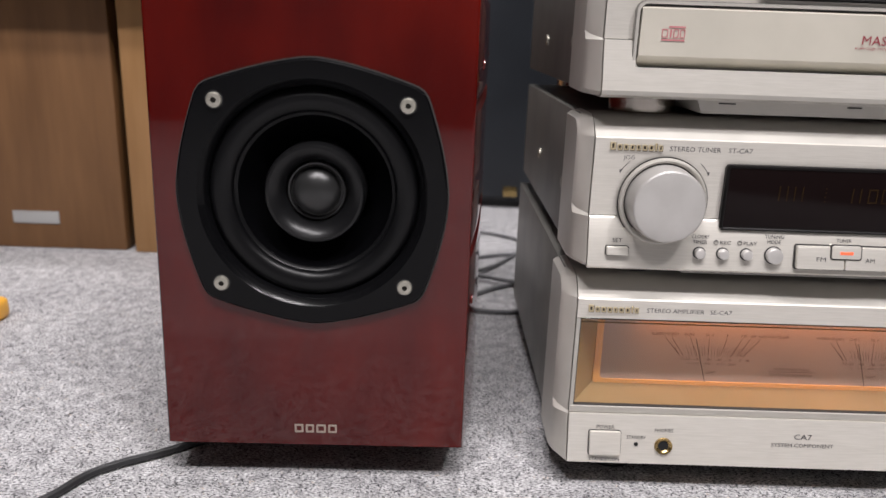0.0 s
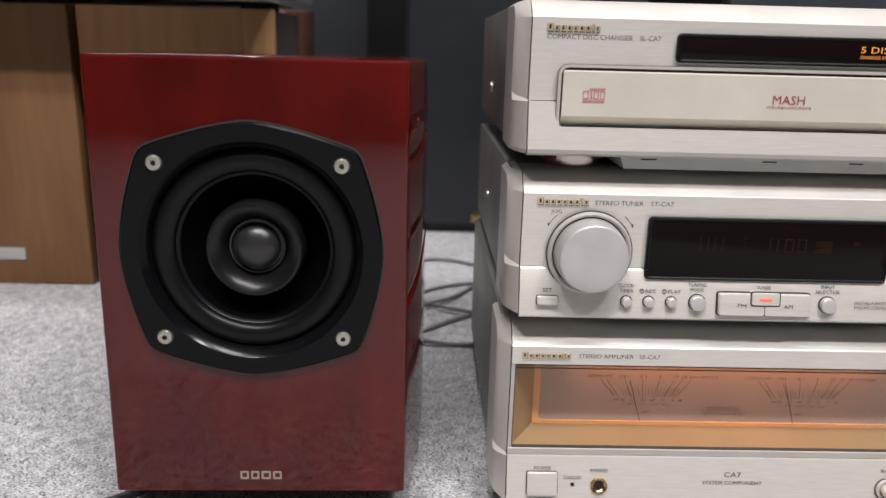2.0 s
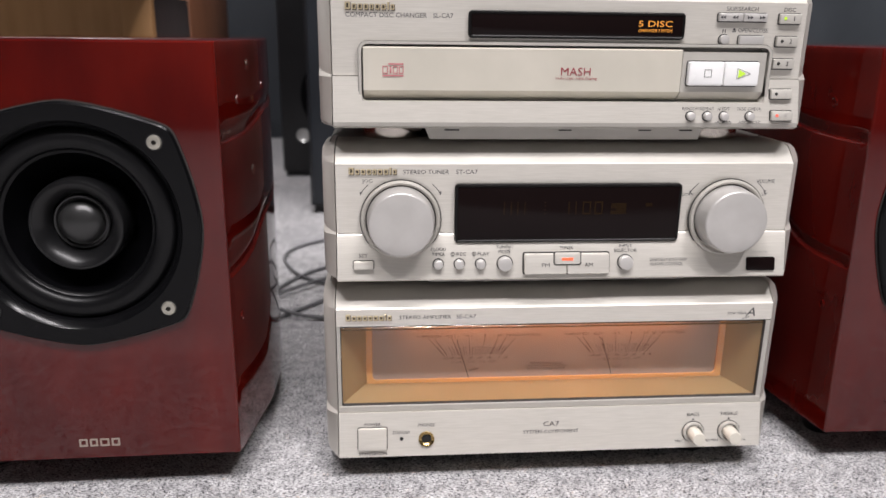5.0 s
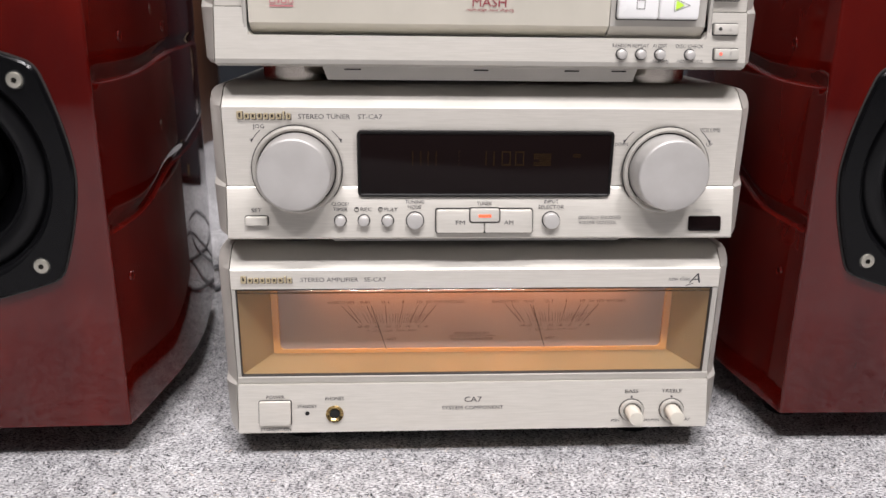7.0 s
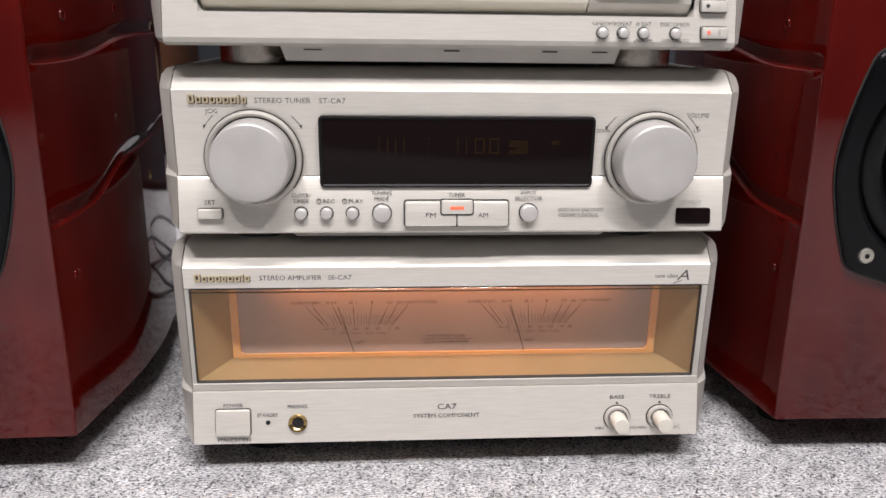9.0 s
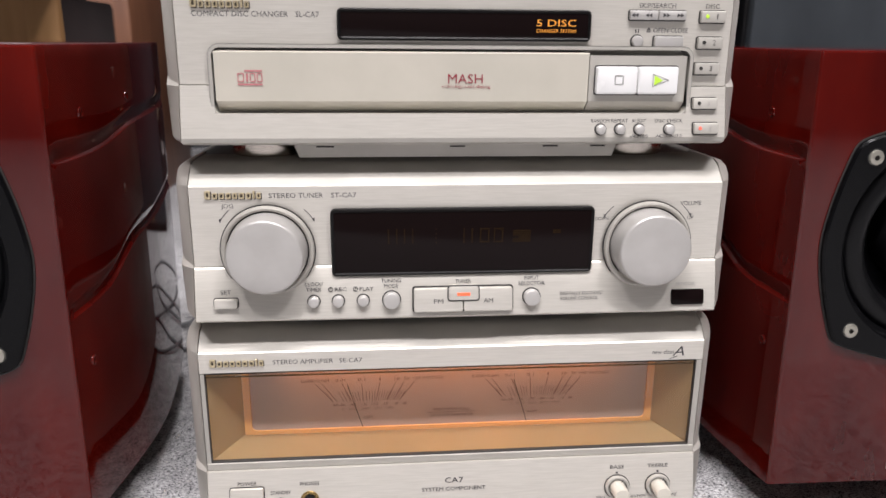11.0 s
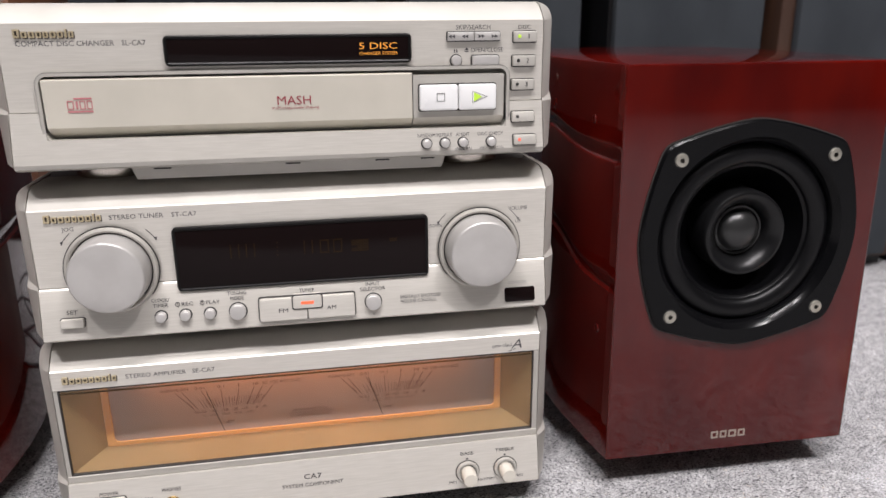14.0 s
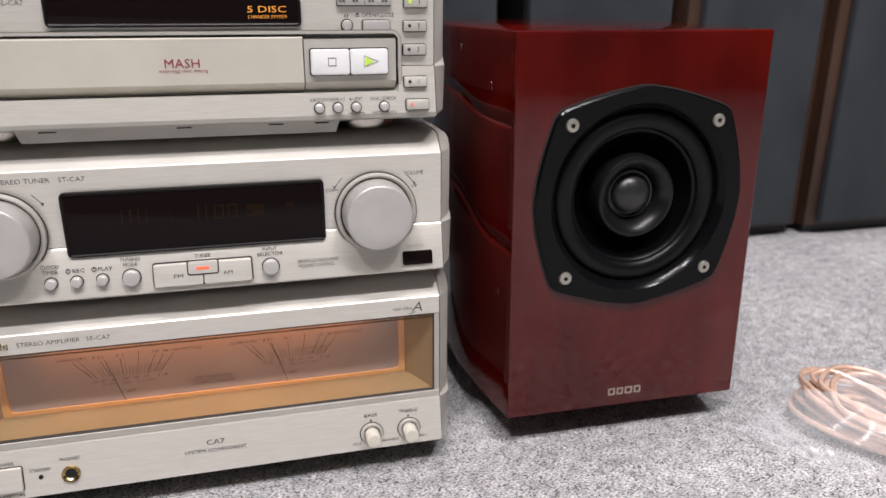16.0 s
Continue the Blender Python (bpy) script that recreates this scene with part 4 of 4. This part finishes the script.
b = part("button", key(0.2068, 0.2232, 0.1498, 0.1574, TL - 0.0046, TL + 0.001, 0.0013, 0.0006), brushed, tuner, "tuner button with a red light")
part("indicator", box(0.2114, 0.2186, TL - 0.0049, TL - 0.0040, 0.1524, 0.1541, 0.0002, 1), led_red, b, "lit red indicator")
part("button_rim", ring_frame(round_rect(0.2062, 0.2238, 0.1492, 0.1580, 0.0016), round_rect(0.2068, 0.2232, 0.1498, 0.1574, 0.0013), TL - 0.0040, TL - 0.0030), seam_black, tuner)
part("remote_sensor", key(0.3325, 0.3512, 0.1432, 0.1520, TL - 0.0012, TL + 0.001, 0.0012, 0.0004), display_black, tuner, "black remote sensor window")
LEAN.clear()
for x in (0.107, 0.319):
    for y in (0.376, 0.60):
        stack_foot(tuner, x, y, AZT, TZ0 + 0.003, 0.0195, rubber)
part("base_plate", prism([(0.1270, TZ0 + 0.001), (0.2985, TZ0 + 0.001), (0.2960, 0.1352), (0.1295, 0.1352)], "y", TY + 0.006, BACK - 0.01), chassis, tuner)

# disc changer
DY, DZ0, DZ1, DZT, DSEAM = 0.341, 0.2330, 0.3080, 0.3178, 0.2642
cd = thing("disc_changer", (0.213, 0.48, TZT), "champagne-silver disc changer with a wide closed tray, on the tuner", "disc player", "stack of silver components")
i0, i1 = shell(cd, DY, DZ0, DZ1, DZT, DSEAM, CX0, CX1)
TR = round_rect(0.0888, 0.3325, 0.2495, 0.2822, 0.0042, 6)


def panel_round(z0, z1, y0, cut):
    """A front panel from z0 to z1 with the tray opening left free, as three blocks."""
    zl, zh = (0.2822, z1) if cut == "top" else (z0, 0.2495)
    return join(box(i0, i1, y0, y0 + 0.02, zl, zh), box(i0, 0.0888, y0, y0 + 0.02, *((z0, 0.2822) if cut == "top" else (0.2495, z1))), box(0.3325, i1, y0, y0 + 0.02, *((z0, 0.2822) if cut == "top" else (0.2495, z1))))


part("upper_panel", panel_round(DSEAM, DZ1, DY, "top"), brushed, cd, angle=20)
LEAN[:] = [DSEAM, 0.20, 0.17]
part("lower_panel", panel_round(DZ0 + 0.004, DSEAM - 0.0004, DY - 0.0012, "low"), brushed, cd, angle=20)
part("bottom_lip", prism([(DY - 0.0012, DZ0 + 0.0040), (DY - 0.0002, DZ0 + 0.0016), (DY + 0.004, DZ0), (DY + 0.02, DZ0), (DY + 0.02, DZ0 + 0.0040)], "x", i0, i1), silver, cd, angle=50)
LEAN.clear()
part("tray_opening", ring_frame(round_rect(0.0872, 0.3341, 0.2479, 0.2838, 0.0056, 6), TR, DY - 0.0034, DY + 0.012), silver, cd, "rounded silver rim of the tray opening")
part("tray_outline", ring_frame(round_rect(0.0868, 0.3345, 0.2475, 0.2842, 0.0060, 6), round_rect(0.0873, 0.3340, 0.2480, 0.2837, 0.0055, 6), DY - 0.0030, DY + 0.010), chassis, cd)
part("recess_back", box(0.0885, 0.3330, DY + 0.004, DY + 0.010, 0.2490, 0.2826), silver, cd)
part("tray_shadow_gap", box(0.0895, 0.2788, DY + 0.0022, DY + 0.0040, 0.2496, 0.2502), hole, cd)
tray = part("tray_door", prism([(DY - 0.0032, 0.2562), (DY - 0.0034, 0.2800), (DY - 0.0026, 0.2808), (DY + 0.008, 0.2808), (DY + 0.008, 0.2503), (DY + 0.0046, 0.2503)], "x", 0.0899, 0.2789), tray_paint, cd, "long champagne disc tray door", angle=25)
part("control_block", prism([(DY - 0.0022, 0.2562), (DY - 0.0024, 0.2795), (DY + 0.008, 0.2795), (DY + 0.008, 0.2516), (DY + 0.0022, 0.2516)], "x", 0.2796, 0.3312), silver, cd, angle=25)
dy = DY - 0.0036
write(tray, "MASH", 0.2060, 0.2238, 0.2676, 0.0046, dy, red_ink)
write(tray, "multi-stage noise shaping", 0.2030, 0.2278, 0.2638, 0.0016, dy, red_ink)
mark = [box(0.1045, 0.1132, dy, dy + 0.0002, 0.2706, 0.2715), box(0.1010, 0.1132, dy, dy + 0.0002, 0.2640, 0.2649)]
for k, (xa, xb) in enumerate(((0.1010, 0.1042), (0.1052, 0.1062), (0.1070, 0.1098), (0.1105, 0.1132))):
    mark.append(ring_frame(round_rect(xa, xb, 0.2656, 0.2700, 0.0004, 2), round_rect(xa + 0.0005, xb - 0.0005, 0.2661, 0.2695, 0.0002, 2), dy, dy + 0.0002))
part("disc_mark", join(*mark), pale_red_ink, tray, "pale red printed mark")
part("button_surround", key(0.2822, 0.3268, 0.2594, 0.2746, DY - 0.0026, DY + 0.001, 0.0014, 0), seam_black, cd)
stop = part("button", key(0.2828, 0.3044, 0.2600, 0.2740, DY - 0.0058, DY + 0.001, 0.0014, 0.0010), pearl, cd, "large pearl-white stop button")
play = part("button", key(0.3048, 0.3262, 0.2600, 0.2740, DY - 0.0058, DY + 0.001, 0.0014, 0.0010), pearl, cd, "large pearl-white play button with a green mark")
yb = DY - 0.0060
part("stop_mark", ring_frame(round_rect(0.2922, 0.2968, 0.2650, 0.2696, 0.0001, 1), round_rect(0.2926, 0.2964, 0.2654, 0.2692, 0.0001, 1), yb, yb + 0.0002), soft_ink, stop)


def triangle(x0, x1, z, h, y):
    bm = bmesh.new()
    bm.faces.new([bm.verts.new(c) for c in ((x0, y, z - h / 2), (x1, y, z), (x0, y, z + h / 2))])
    return bm


part("play_mark", join(line_bm((0.3124, 0.2703), (0.3124, 0.2641), 0.0003, yb), line_bm((0.3124, 0.2703), (0.3208, 0.2672), 0.0003, yb), line_bm((0.3124, 0.2641), (0.3208, 0.2672), 0.0003, yb)), soft_ink, play)
part("play_lamp", triangle(0.3132, 0.3178, 0.2672, 0.0050, yb - 0.0001), led_green, play, "lit green mark")
d = part("display", key(0.1512, 0.2786, 0.2866, 0.3010, DY - 0.0026, DY + 0.002, 0.0020, 0.0011), display_black, cd, "narrow glossy black display")
part("display_bezel", bezel(0.1512, 0.2786, 0.2866, 0.3010, DY - 0.0026), bezel_gloss, d, "glossy raised edge of the display", angle=20)
write(d, "5 DISC", 0.2508, 0.2712, 0.2952, 0.0033, DY - 0.0028, orange_glow)
write(d, "CHANGER SYSTEM", 0.2508, 0.2712, 0.2913, 0.0017, DY - 0.0028, orange_glow)
cy_ = DY - 0.0001
brand_badge(cd, 0.0800, 0.1082, 0.3010, DY, 0.0042)
write(cd, "COMPACT DISC CHANGER", 0.0802, 0.1268, 0.2982, 0.0026, cy_)
write(cd, "SL-CA7", 0.1305, 0.1420, 0.2982, 0.0026, cy_)
write(cd, "SKIP/SEARCH", 0.3042, 0.3236, 0.3043, 0.0024, cy_)
write(cd, "DISC", 0.3396, 0.3468, 0.3042, 0.0022, cy_)
write(cd, "OPEN/CLOSE", 0.3126, 0.3310, 0.2922, 0.0023, cy_)
bm = bmesh.new()
bm.faces.new([bm.verts.new(c) for c in ((0.3090, cy_, 0.2920), (0.3114, cy_, 0.2920), (0.3102, cy_, 0.2936))])
part("eject_mark", join(bm, box(0.3090, 0.3114, cy_, DY, 0.2911, 0.2916)), ink, cd)
part("pause_mark", join(box(0.3030, 0.3036, cy_, DY, 0.2908, 0.2926), box(0.3044, 0.3050, cy_, DY, 0.2908, 0.2926)), ink, cd)
for xa, xb in ((0.2992, 0.3139), (0.3142, 0.3288)):
    b = flat_button(cd, xa, xb, 0.2972, 0.3018, DY, 0.0026, knob_silver, "narrow silver skip button", 0.0006)
    s = 1 if xa > 0.31 else -1
    mx, yy = (xa + xb) / 2, DY - 0.0028
    part("skip_mark", join(*[triangle(mx + o, mx + o + s * 0.0018, 0.2995, 0.0020, yy) for o in (-0.0052, -0.0034, 0.0022, 0.0040)]), ink, b)
round_button(cd, 0.3041, 0.2866, 0.0029, DY, 0.0030)
flat_button(cd, 0.3130, 0.3282, 0.2838, 0.2892, DY, 0.0026, knob_silver, "silver open and close button", 0.0008)
for k, (x, z, lamp) in enumerate(((0.3432, 0.2990, led_green), (0.3428, 0.2860, seam_black), (0.3424, 0.2730, seam_black), (0.3421, 0.2550, seam_black), (0.3428, 0.2418, led_pink))):
    yy = DY if z > DSEAM else DY - 0.0012
    LEAN[:] = [] if z > DSEAM else [DSEAM, 0.20, 0.17]
    b = flat_button(cd, x - 0.0066, x + 0.0066, z - 0.0029, z + 0.0029, yy, 0.0026, silver, "small silver disc-select button", 0.0007)
    part("button_lamp", lathe([(0.0010, 0.0), (0.0009, -0.0003), (0.0, -0.0004)], x - 0.0034, yy - 0.0026, z + 0.0002, 14), lamp, b)
    write(b, str(k + 1), x + 0.0012, x + 0.0026, z + 0.0002, 0.0025, yy - 0.0028, knob_silver if k > 2 else ink)
DLY = DY - 0.0013
for x, text, w in ((0.2862, "RANDOM", 0.0098), (0.2966, "REPEAT", 0.0090), (0.3070, "AI EDIT", 0.0078), (0.3232, "DISC CHECK", 0.0150)):
    round_button(cd, x, 0.2413, 0.0026, DY - 0.0012, 0.0030)
    write(cd, text, x - w / 2, x + w / 2, 0.2458, 0.0019, DLY)
write(cd, "(ALBUM)", 0.3022, 0.3118, 0.2377, 0.0016, DLY)
write(cd, "-NEXT/-AUTO", 0.3160, 0.3304, 0.2377, 0.0016, DLY)
LEAN.clear()
for x in (0.107, 0.319):
    for y in (0.386, 0.60):
        stack_foot(cd, x, y, TZT, DZ0 + 0.003, 0.0195, chrome)
part("base_plate", prism([(0.1262, DZ0 + 0.001), (0.2985, DZ0 + 0.001), (0.2960, 0.2268), (0.1290, 0.2268)], "y", DY + 0.003, BACK - 0.01), silver, cd, "raised tray under the changer")
for xa, xb in ((0.138, 0.147), (0.208, 0.216), (0.258, 0.266), (0.284, 0.292)):
    part("vent_slot", box(xa, xb, DY + 0.0026, DY + 0.004, 0.2320, 0.2327), hole, cd)
for t, zc in ((amp, 0.075), (tuner, 0.176), (cd, 0.262)):
    for y in (0.40, 0.52):
        for xs, s in ((CX0 + 0.003, -1), (CX1 - 0.003, 1)):
            bm = lathe([(0.0042, 0.0), (0.0040, -0.0012), (0.0030, -0.0018), (0.0, -0.0019)], 0, 0, 0, 20)
            for v in bm.verts:
                v.co = (xs - s * v.co.y, y + v.co.x, zc + v.co.z)
            part("case_screw", bm, screw_metal, t, "case screw in the side")

# ---- things round the stack ----


def floor_speaker(x0, x1, y0, y1, h, side, front, label, grille_inset=0.014, name="floor_speaker", cat="loudspeaker"):
    cx = (x0 + x1) / 2
    t = thing(name, (cx, (y0 + y1) / 2, 0), label, cat, "loudspeakers along the back")
    part("cabinet", box(x0, x1, y0 + 0.012, y1, 0.012, h, 0.003), side, t)
    part("plinth", box(x0 + 0.006, x1 - 0.006, y0 + 0.02, y1 - 0.01, 0.0, 0.0125), cabinet_black, t)
    part("grille", box(x0 + grille_inset, x1 - grille_inset, y0, y0 + 0.014, 0.018, h - grille_inset, 0.004), front, t, "stretched cloth grille")
    return t


slate = floor_speaker(-0.020, 0.300, 1.09, 1.40, 0.95, cabinet_blue, cabinet_blue, "tall dark slate-blue floor-standing loudspeaker behind the stack", 0.004)
part("plate", box(0.088, 0.110, 1.0880, 1.0905, 0.020, 0.036, 0.0008), brass, slate, "small gold plate")
floor_speaker(0.330, 0.535, 0.75, 1.05, 0.92, cabinet_black, grille_grey, "tall floor-standing loudspeaker with a slate-grey cloth grille", 0.005)
floor_speaker(0.562, 0.752, 0.74, 1.04, 0.92, cabinet_black, grille_grey, "tall floor-standing loudspeaker with a slate-grey cloth grille", 0.004)
floor_speaker(0.757, 0.952, 0.71, 1.02, 0.92, walnut, grille_grey, "tall walnut-sided loudspeaker with a slate-grey cloth grille", 0.016)
floor_speaker(0.958, 1.180, 0.70, 1.02, 0.92, walnut, grille_grey, "tall walnut-sided loudspeaker with a slate-grey cloth grille", 0.016)
floor_speaker(1.200, 1.420, 0.70, 1.02, 0.92, walnut, grille_grey, "tall walnut-sided loudspeaker with a slate-grey cloth grille", 0.016)

# black loudspeaker with an open pale cone, further back
bs = thing("driver_speaker", (-0.02, 1.6, 0), "black floor loudspeaker with a bare pale paper cone", "loudspeaker", "loudspeakers along the back")
part("cabinet", box(-0.105, 0.12, 1.42, 1.75, 0.012, 0.85, 0.004), cabinet_black, bs)
part("plinth", box(-0.10, 0.115, 1.43, 1.74, 0.0, 0.0125), cabinet_black, bs)
part("driver_cone", lathe([(0.062, 0.0), (0.060, -0.004), (0.052, 0.0), (0.020, 0.010), (0.0, 0.006)], 0.015, 1.4196, 0.165, 48), paper_cone, bs, "pale paper cone")
part("driver_ring", lathe([(0.080, 0.0), (0.079, -0.005), (0.066, -0.006), (0.061, 0.0)], 0.015, 1.4192, 0.165, 48), plate_black, bs)
part("port", lathe([(0.014, 0.0), (0.013, -0.003), (0.010, -0.001), (0.0, 0.001)], -0.062, 1.4190, 0.085, 24), pale_metal, bs, "small metal port ring")

# wooden loudspeakers at the other side
lb = thing("wooden_speaker", (-0.60, 1.0, 0), "brown veneered loudspeaker cabinet with a pale name plate", "loudspeaker", "wooden loudspeakers")
part("cabinet", box(-0.82, -0.3865, 0.795, 1.12, 0.0, 0.327, 0.003), brown_wood, lb)
part("plate", box(-0.519, -0.464, 0.7935, 0.7955, 0.031, 0.046, 0.0008), pale_metal, lb, "pale metal plate")
part("stud", lathe([(0.006, 0.0), (0.005, -0.004), (0.0, -0.005)], -0.5405, 0.795, 0.083, 20), brass, lb, "small brass stud")
rb = thing("wooden_box_speaker", (-0.27, 0.95, 0), "tan-fronted loudspeaker box with dark brown sides, under a grey slab", "loudspeaker", "wooden loudspeakers")
part("cabinet", box(-0.3735, -0.1575, 0.802, 0.96, 0.0, 0.326, 0.003), grille_brown, rb, "dark brown sides")
part("front_board", box(-0.3745, -0.1565, 0.79, 0.8015, 0.0, 0.327, 0.002), tan_wood, rb, "tan veneered front board")
part("front_edge", box(-0.190, -0.1575, 0.7885, 0.7905, 0.002, 0.325, 0.0008), tan_wood, rb)
sb = thing("turntable", (-0.47, 0.90, 0.327), "wide pale grey audio unit lying across two wooden loudspeakers", "audio unit")
part("case", box(-0.80, -0.150, 0.725, 1.04, 0.3345, 0.40, 0.010, 3), pale_metal, sb)
for x in (-0.72, -0.19):
    for y in (0.83, 0.93):
        part("foot", spun([(0.0, 0.327), (0.012, 0.327), (0.013, 0.336), (0.0, 0.336)], x, y, 20), rubber, sb)
fr = thing("framed_speaker", (-0.34, 1.45, 0), "reddish wood-framed loudspeaker with a dark brown grille", "loudspeaker", "wooden loudspeakers")
part("cabinet", box(-0.62, -0.236, 1.285, 1.62, 0.0, 0.358, 0.003), red_wood, fr)
part("grille", box(-0.60, -0.262, 1.279, 1.286, 0.03, 0.335, 0.002), grille_brown, fr, "dark brown cloth grille")

# cables on the carpet
def cable(name, points, r, mat, label):
    return solo(name, tube(points, r), mat, label, "cable", kind="")


cable("speaker_cable", [(-0.262, 0.255, 0.0028), (-0.243, 0.283, 0.0028), (-0.228, 0.302, 0.0028), (-0.217, 0.324, 0.0028), (-0.200, 0.339, 0.003), (-0.175, 0.356, 0.003), (-0.13, 0.40, 0.003), (-0.10, 0.52, 0.003), (-0.07, 0.60, 0.0028)], 0.0027, cable_black, "thin black speaker cable running under the red loudspeaker")
rnd = random.Random(5)
loops = [
    [(-0.03, 0.60, 0.003), (0.02, 0.66, 0.003), (0.06, 0.70, 0.003), (0.12, 0.74, 0.003), (0.10, 0.82, 0.003), (0.03, 0.80, 0.003), (-0.02, 0.72, 0.003), (-0.01, 0.64, 0.007), (0.05, 0.62, 0.003), (0.12, 0.64, 0.003)],
    [(-0.05, 0.66, 0.003), (0.01, 0.72, 0.007), (0.06, 0.78, 0.003), (0.10, 0.88, 0.003), (0.03, 0.93, 0.003), (-0.03, 0.86, 0.003), (0.00, 0.76, 0.003), (0.08, 0.70, 0.007), (0.15, 0.69, 0.003)],
]
for p in loops:
    cable("power_cable", p, 0.0022, cable_grey, "dark grey cable coiled loosely on the carpet behind the stack")
plug = solo("yellow_plug", join(box(-0.430, -0.404, 0.556, 0.578, 0.0, 0.020, 0.005, 3), box(-0.445, -0.428, 0.562, 0.572, 0.004, 0.014, 0.002)), yellow_plastic, "small yellow-orange plug lying on the carpet", "plug")

# bag of speaker cable
bag = thing("cable_bag", (0.680, 0.256, 0.0), "clear plastic bag with coiled copper-coloured speaker cable, tied with foil", "cable bag")
ux, uy = Vector((0.50, -0.866, 0)), Vector((0.866, 0.50, 0))
mid = Vector((0.680, 0.256, 0.0))


def bag_point(a, b, z):
    p = mid + a * ux + b * uy
    return (p.x, p.y, z)


for k in range(22):
    ra, rb_ = 0.072 + rnd.uniform(-0.020, 0.014), 0.042 + rnd.uniform(-0.018, 0.012)
    lift, turn = 0.006 + 0.0012 * k, rnd.uniform(-0.12, 0.12)
    pts = []
    for q in range(14):
        a = 2 * math.pi * q / 14
        pinch = 0.35 + 0.65 * abs(math.cos(a)) ** 0.6
        pts.append(bag_point(ra * math.cos(a) + rnd.uniform(-0.003, 0.003), rb_ * math.sin(a) * pinch + turn * 0.05 + rnd.uniform(-0.003, 0.003), max(0.003, lift * (0.45 + 0.75 * pinch) + rnd.uniform(-0.002, 0.002))))
    part("cable_loop", tube(pts, 0.0021, 7, True, 5), copper_cable, bag, "copper-coloured clear-sheathed cable")
tie = [bag_point(0.004, 0.021 * math.cos(a), 0.017 + 0.017 * math.sin(a)) for a in [2 * math.pi * k / 12 for k in range(12)]]
part("tie", tube(tie, 0.0026, 6, True, 4), foil_tie, bag, "silver foil tie")
bm = bmesh.new()
grid = []
for i in range(41):
    row = []
    for j in range(29):
        a, b = -1 + 2 * i / 40, -1 + 2 * j / 28
        dome_h = max(0.0, (1 - abs(a) ** 2.4) * (1 - abs(b) ** 2.2)) ** 0.55
        wob = noise.noise(Vector((a * 3.1, b * 3.1, 2.0))) * 0.010 + noise.noise(Vector((a * 8, b * 8, 5.0))) * 0.005
        z = 0.0015 + dome_h * (0.040 + wob) + 0.0006 * abs(wob) * 100 * (1 - dome_h)
        row.append(bm.verts.new(bag_point(a * 0.102 + wob * 0.6, b * (0.062 - 0.016 * math.exp(-(a / 0.16) ** 2)) + wob * 0.6, max(0.001, z))))
    grid.append(row)
for i in range(40):
    for j in range(28):
        bm.faces.new((grid[i][j], grid[i + 1][j], grid[i + 1][j + 1], grid[i][j + 1]))
film_ob = part("film", bm, film_bag, bag, "crinkled clear plastic film", angle=22)
film_ob.visible_shadow = False
for dx, dy_ in ((0.0, 0.0), (0.009, -0.006)):
    part("cable_end", box(0.608 + dx, 0.6125 + dx, 0.272 + dy_, 0.277 + dy_, 0.0, 0.0045, 0.0012), white_plastic, bag, "white plastic cable end")

# ---- carpet fibres ----
rng = np.random.default_rng(7)
N = 90000
fx, fy = rng.uniform(-0.42, 0.95, N), rng.uniform(0.08, 0.72, N)
ang, ln, wd = rng.uniform(0, 2 * np.pi, N), rng.uniform(0.0010, 0.0034, N), rng.uniform(0.00018, 0.00036, N)
bend = rng.uniform(-0.6, 0.6, N)
hz = rng.uniform(0.0001, 0.0011, N)
ca, sa = np.cos(ang), np.sin(ang)
cb, sb_ = np.cos(ang + bend), np.sin(ang + bend)
verts = np.zeros((N, 6, 3))
for k, (px, py) in enumerate(((0 * ca, 0 * sa), (ca * ln / 2, sa * ln / 2), (ca * ln / 2 + cb * ln / 2, sa * ln / 2 + sb_ * ln / 2))):
    lift = (0.00008, 1.0, 0.3)[k]
    z = hz * lift if k else np.full(N, 0.00008)
    verts[:, 2 * k] = np.stack((fx + px - sa * wd, fy + py + ca * wd, z + 0.00003), 1)
    verts[:, 2 * k + 1] = np.stack((fx + px + sa * wd, fy + py - ca * wd, z + 0.00003), 1)
base_i = np.arange(N)[:, None] * 6
faces = np.concatenate((base_i + np.array([0, 1, 3, 2]), base_i + np.array([2, 3, 5, 4])))
me = bpy.data.meshes.new("carpet_fibres")
me.from_pydata(verts.reshape(-1, 3).tolist(), [], faces.tolist())
me.materials.append(fibre)
tagged(new("carpet_fibres", me), "short pale and dark felt fibres lying on the grey carpet", "carpet fibres", kind="stuff")
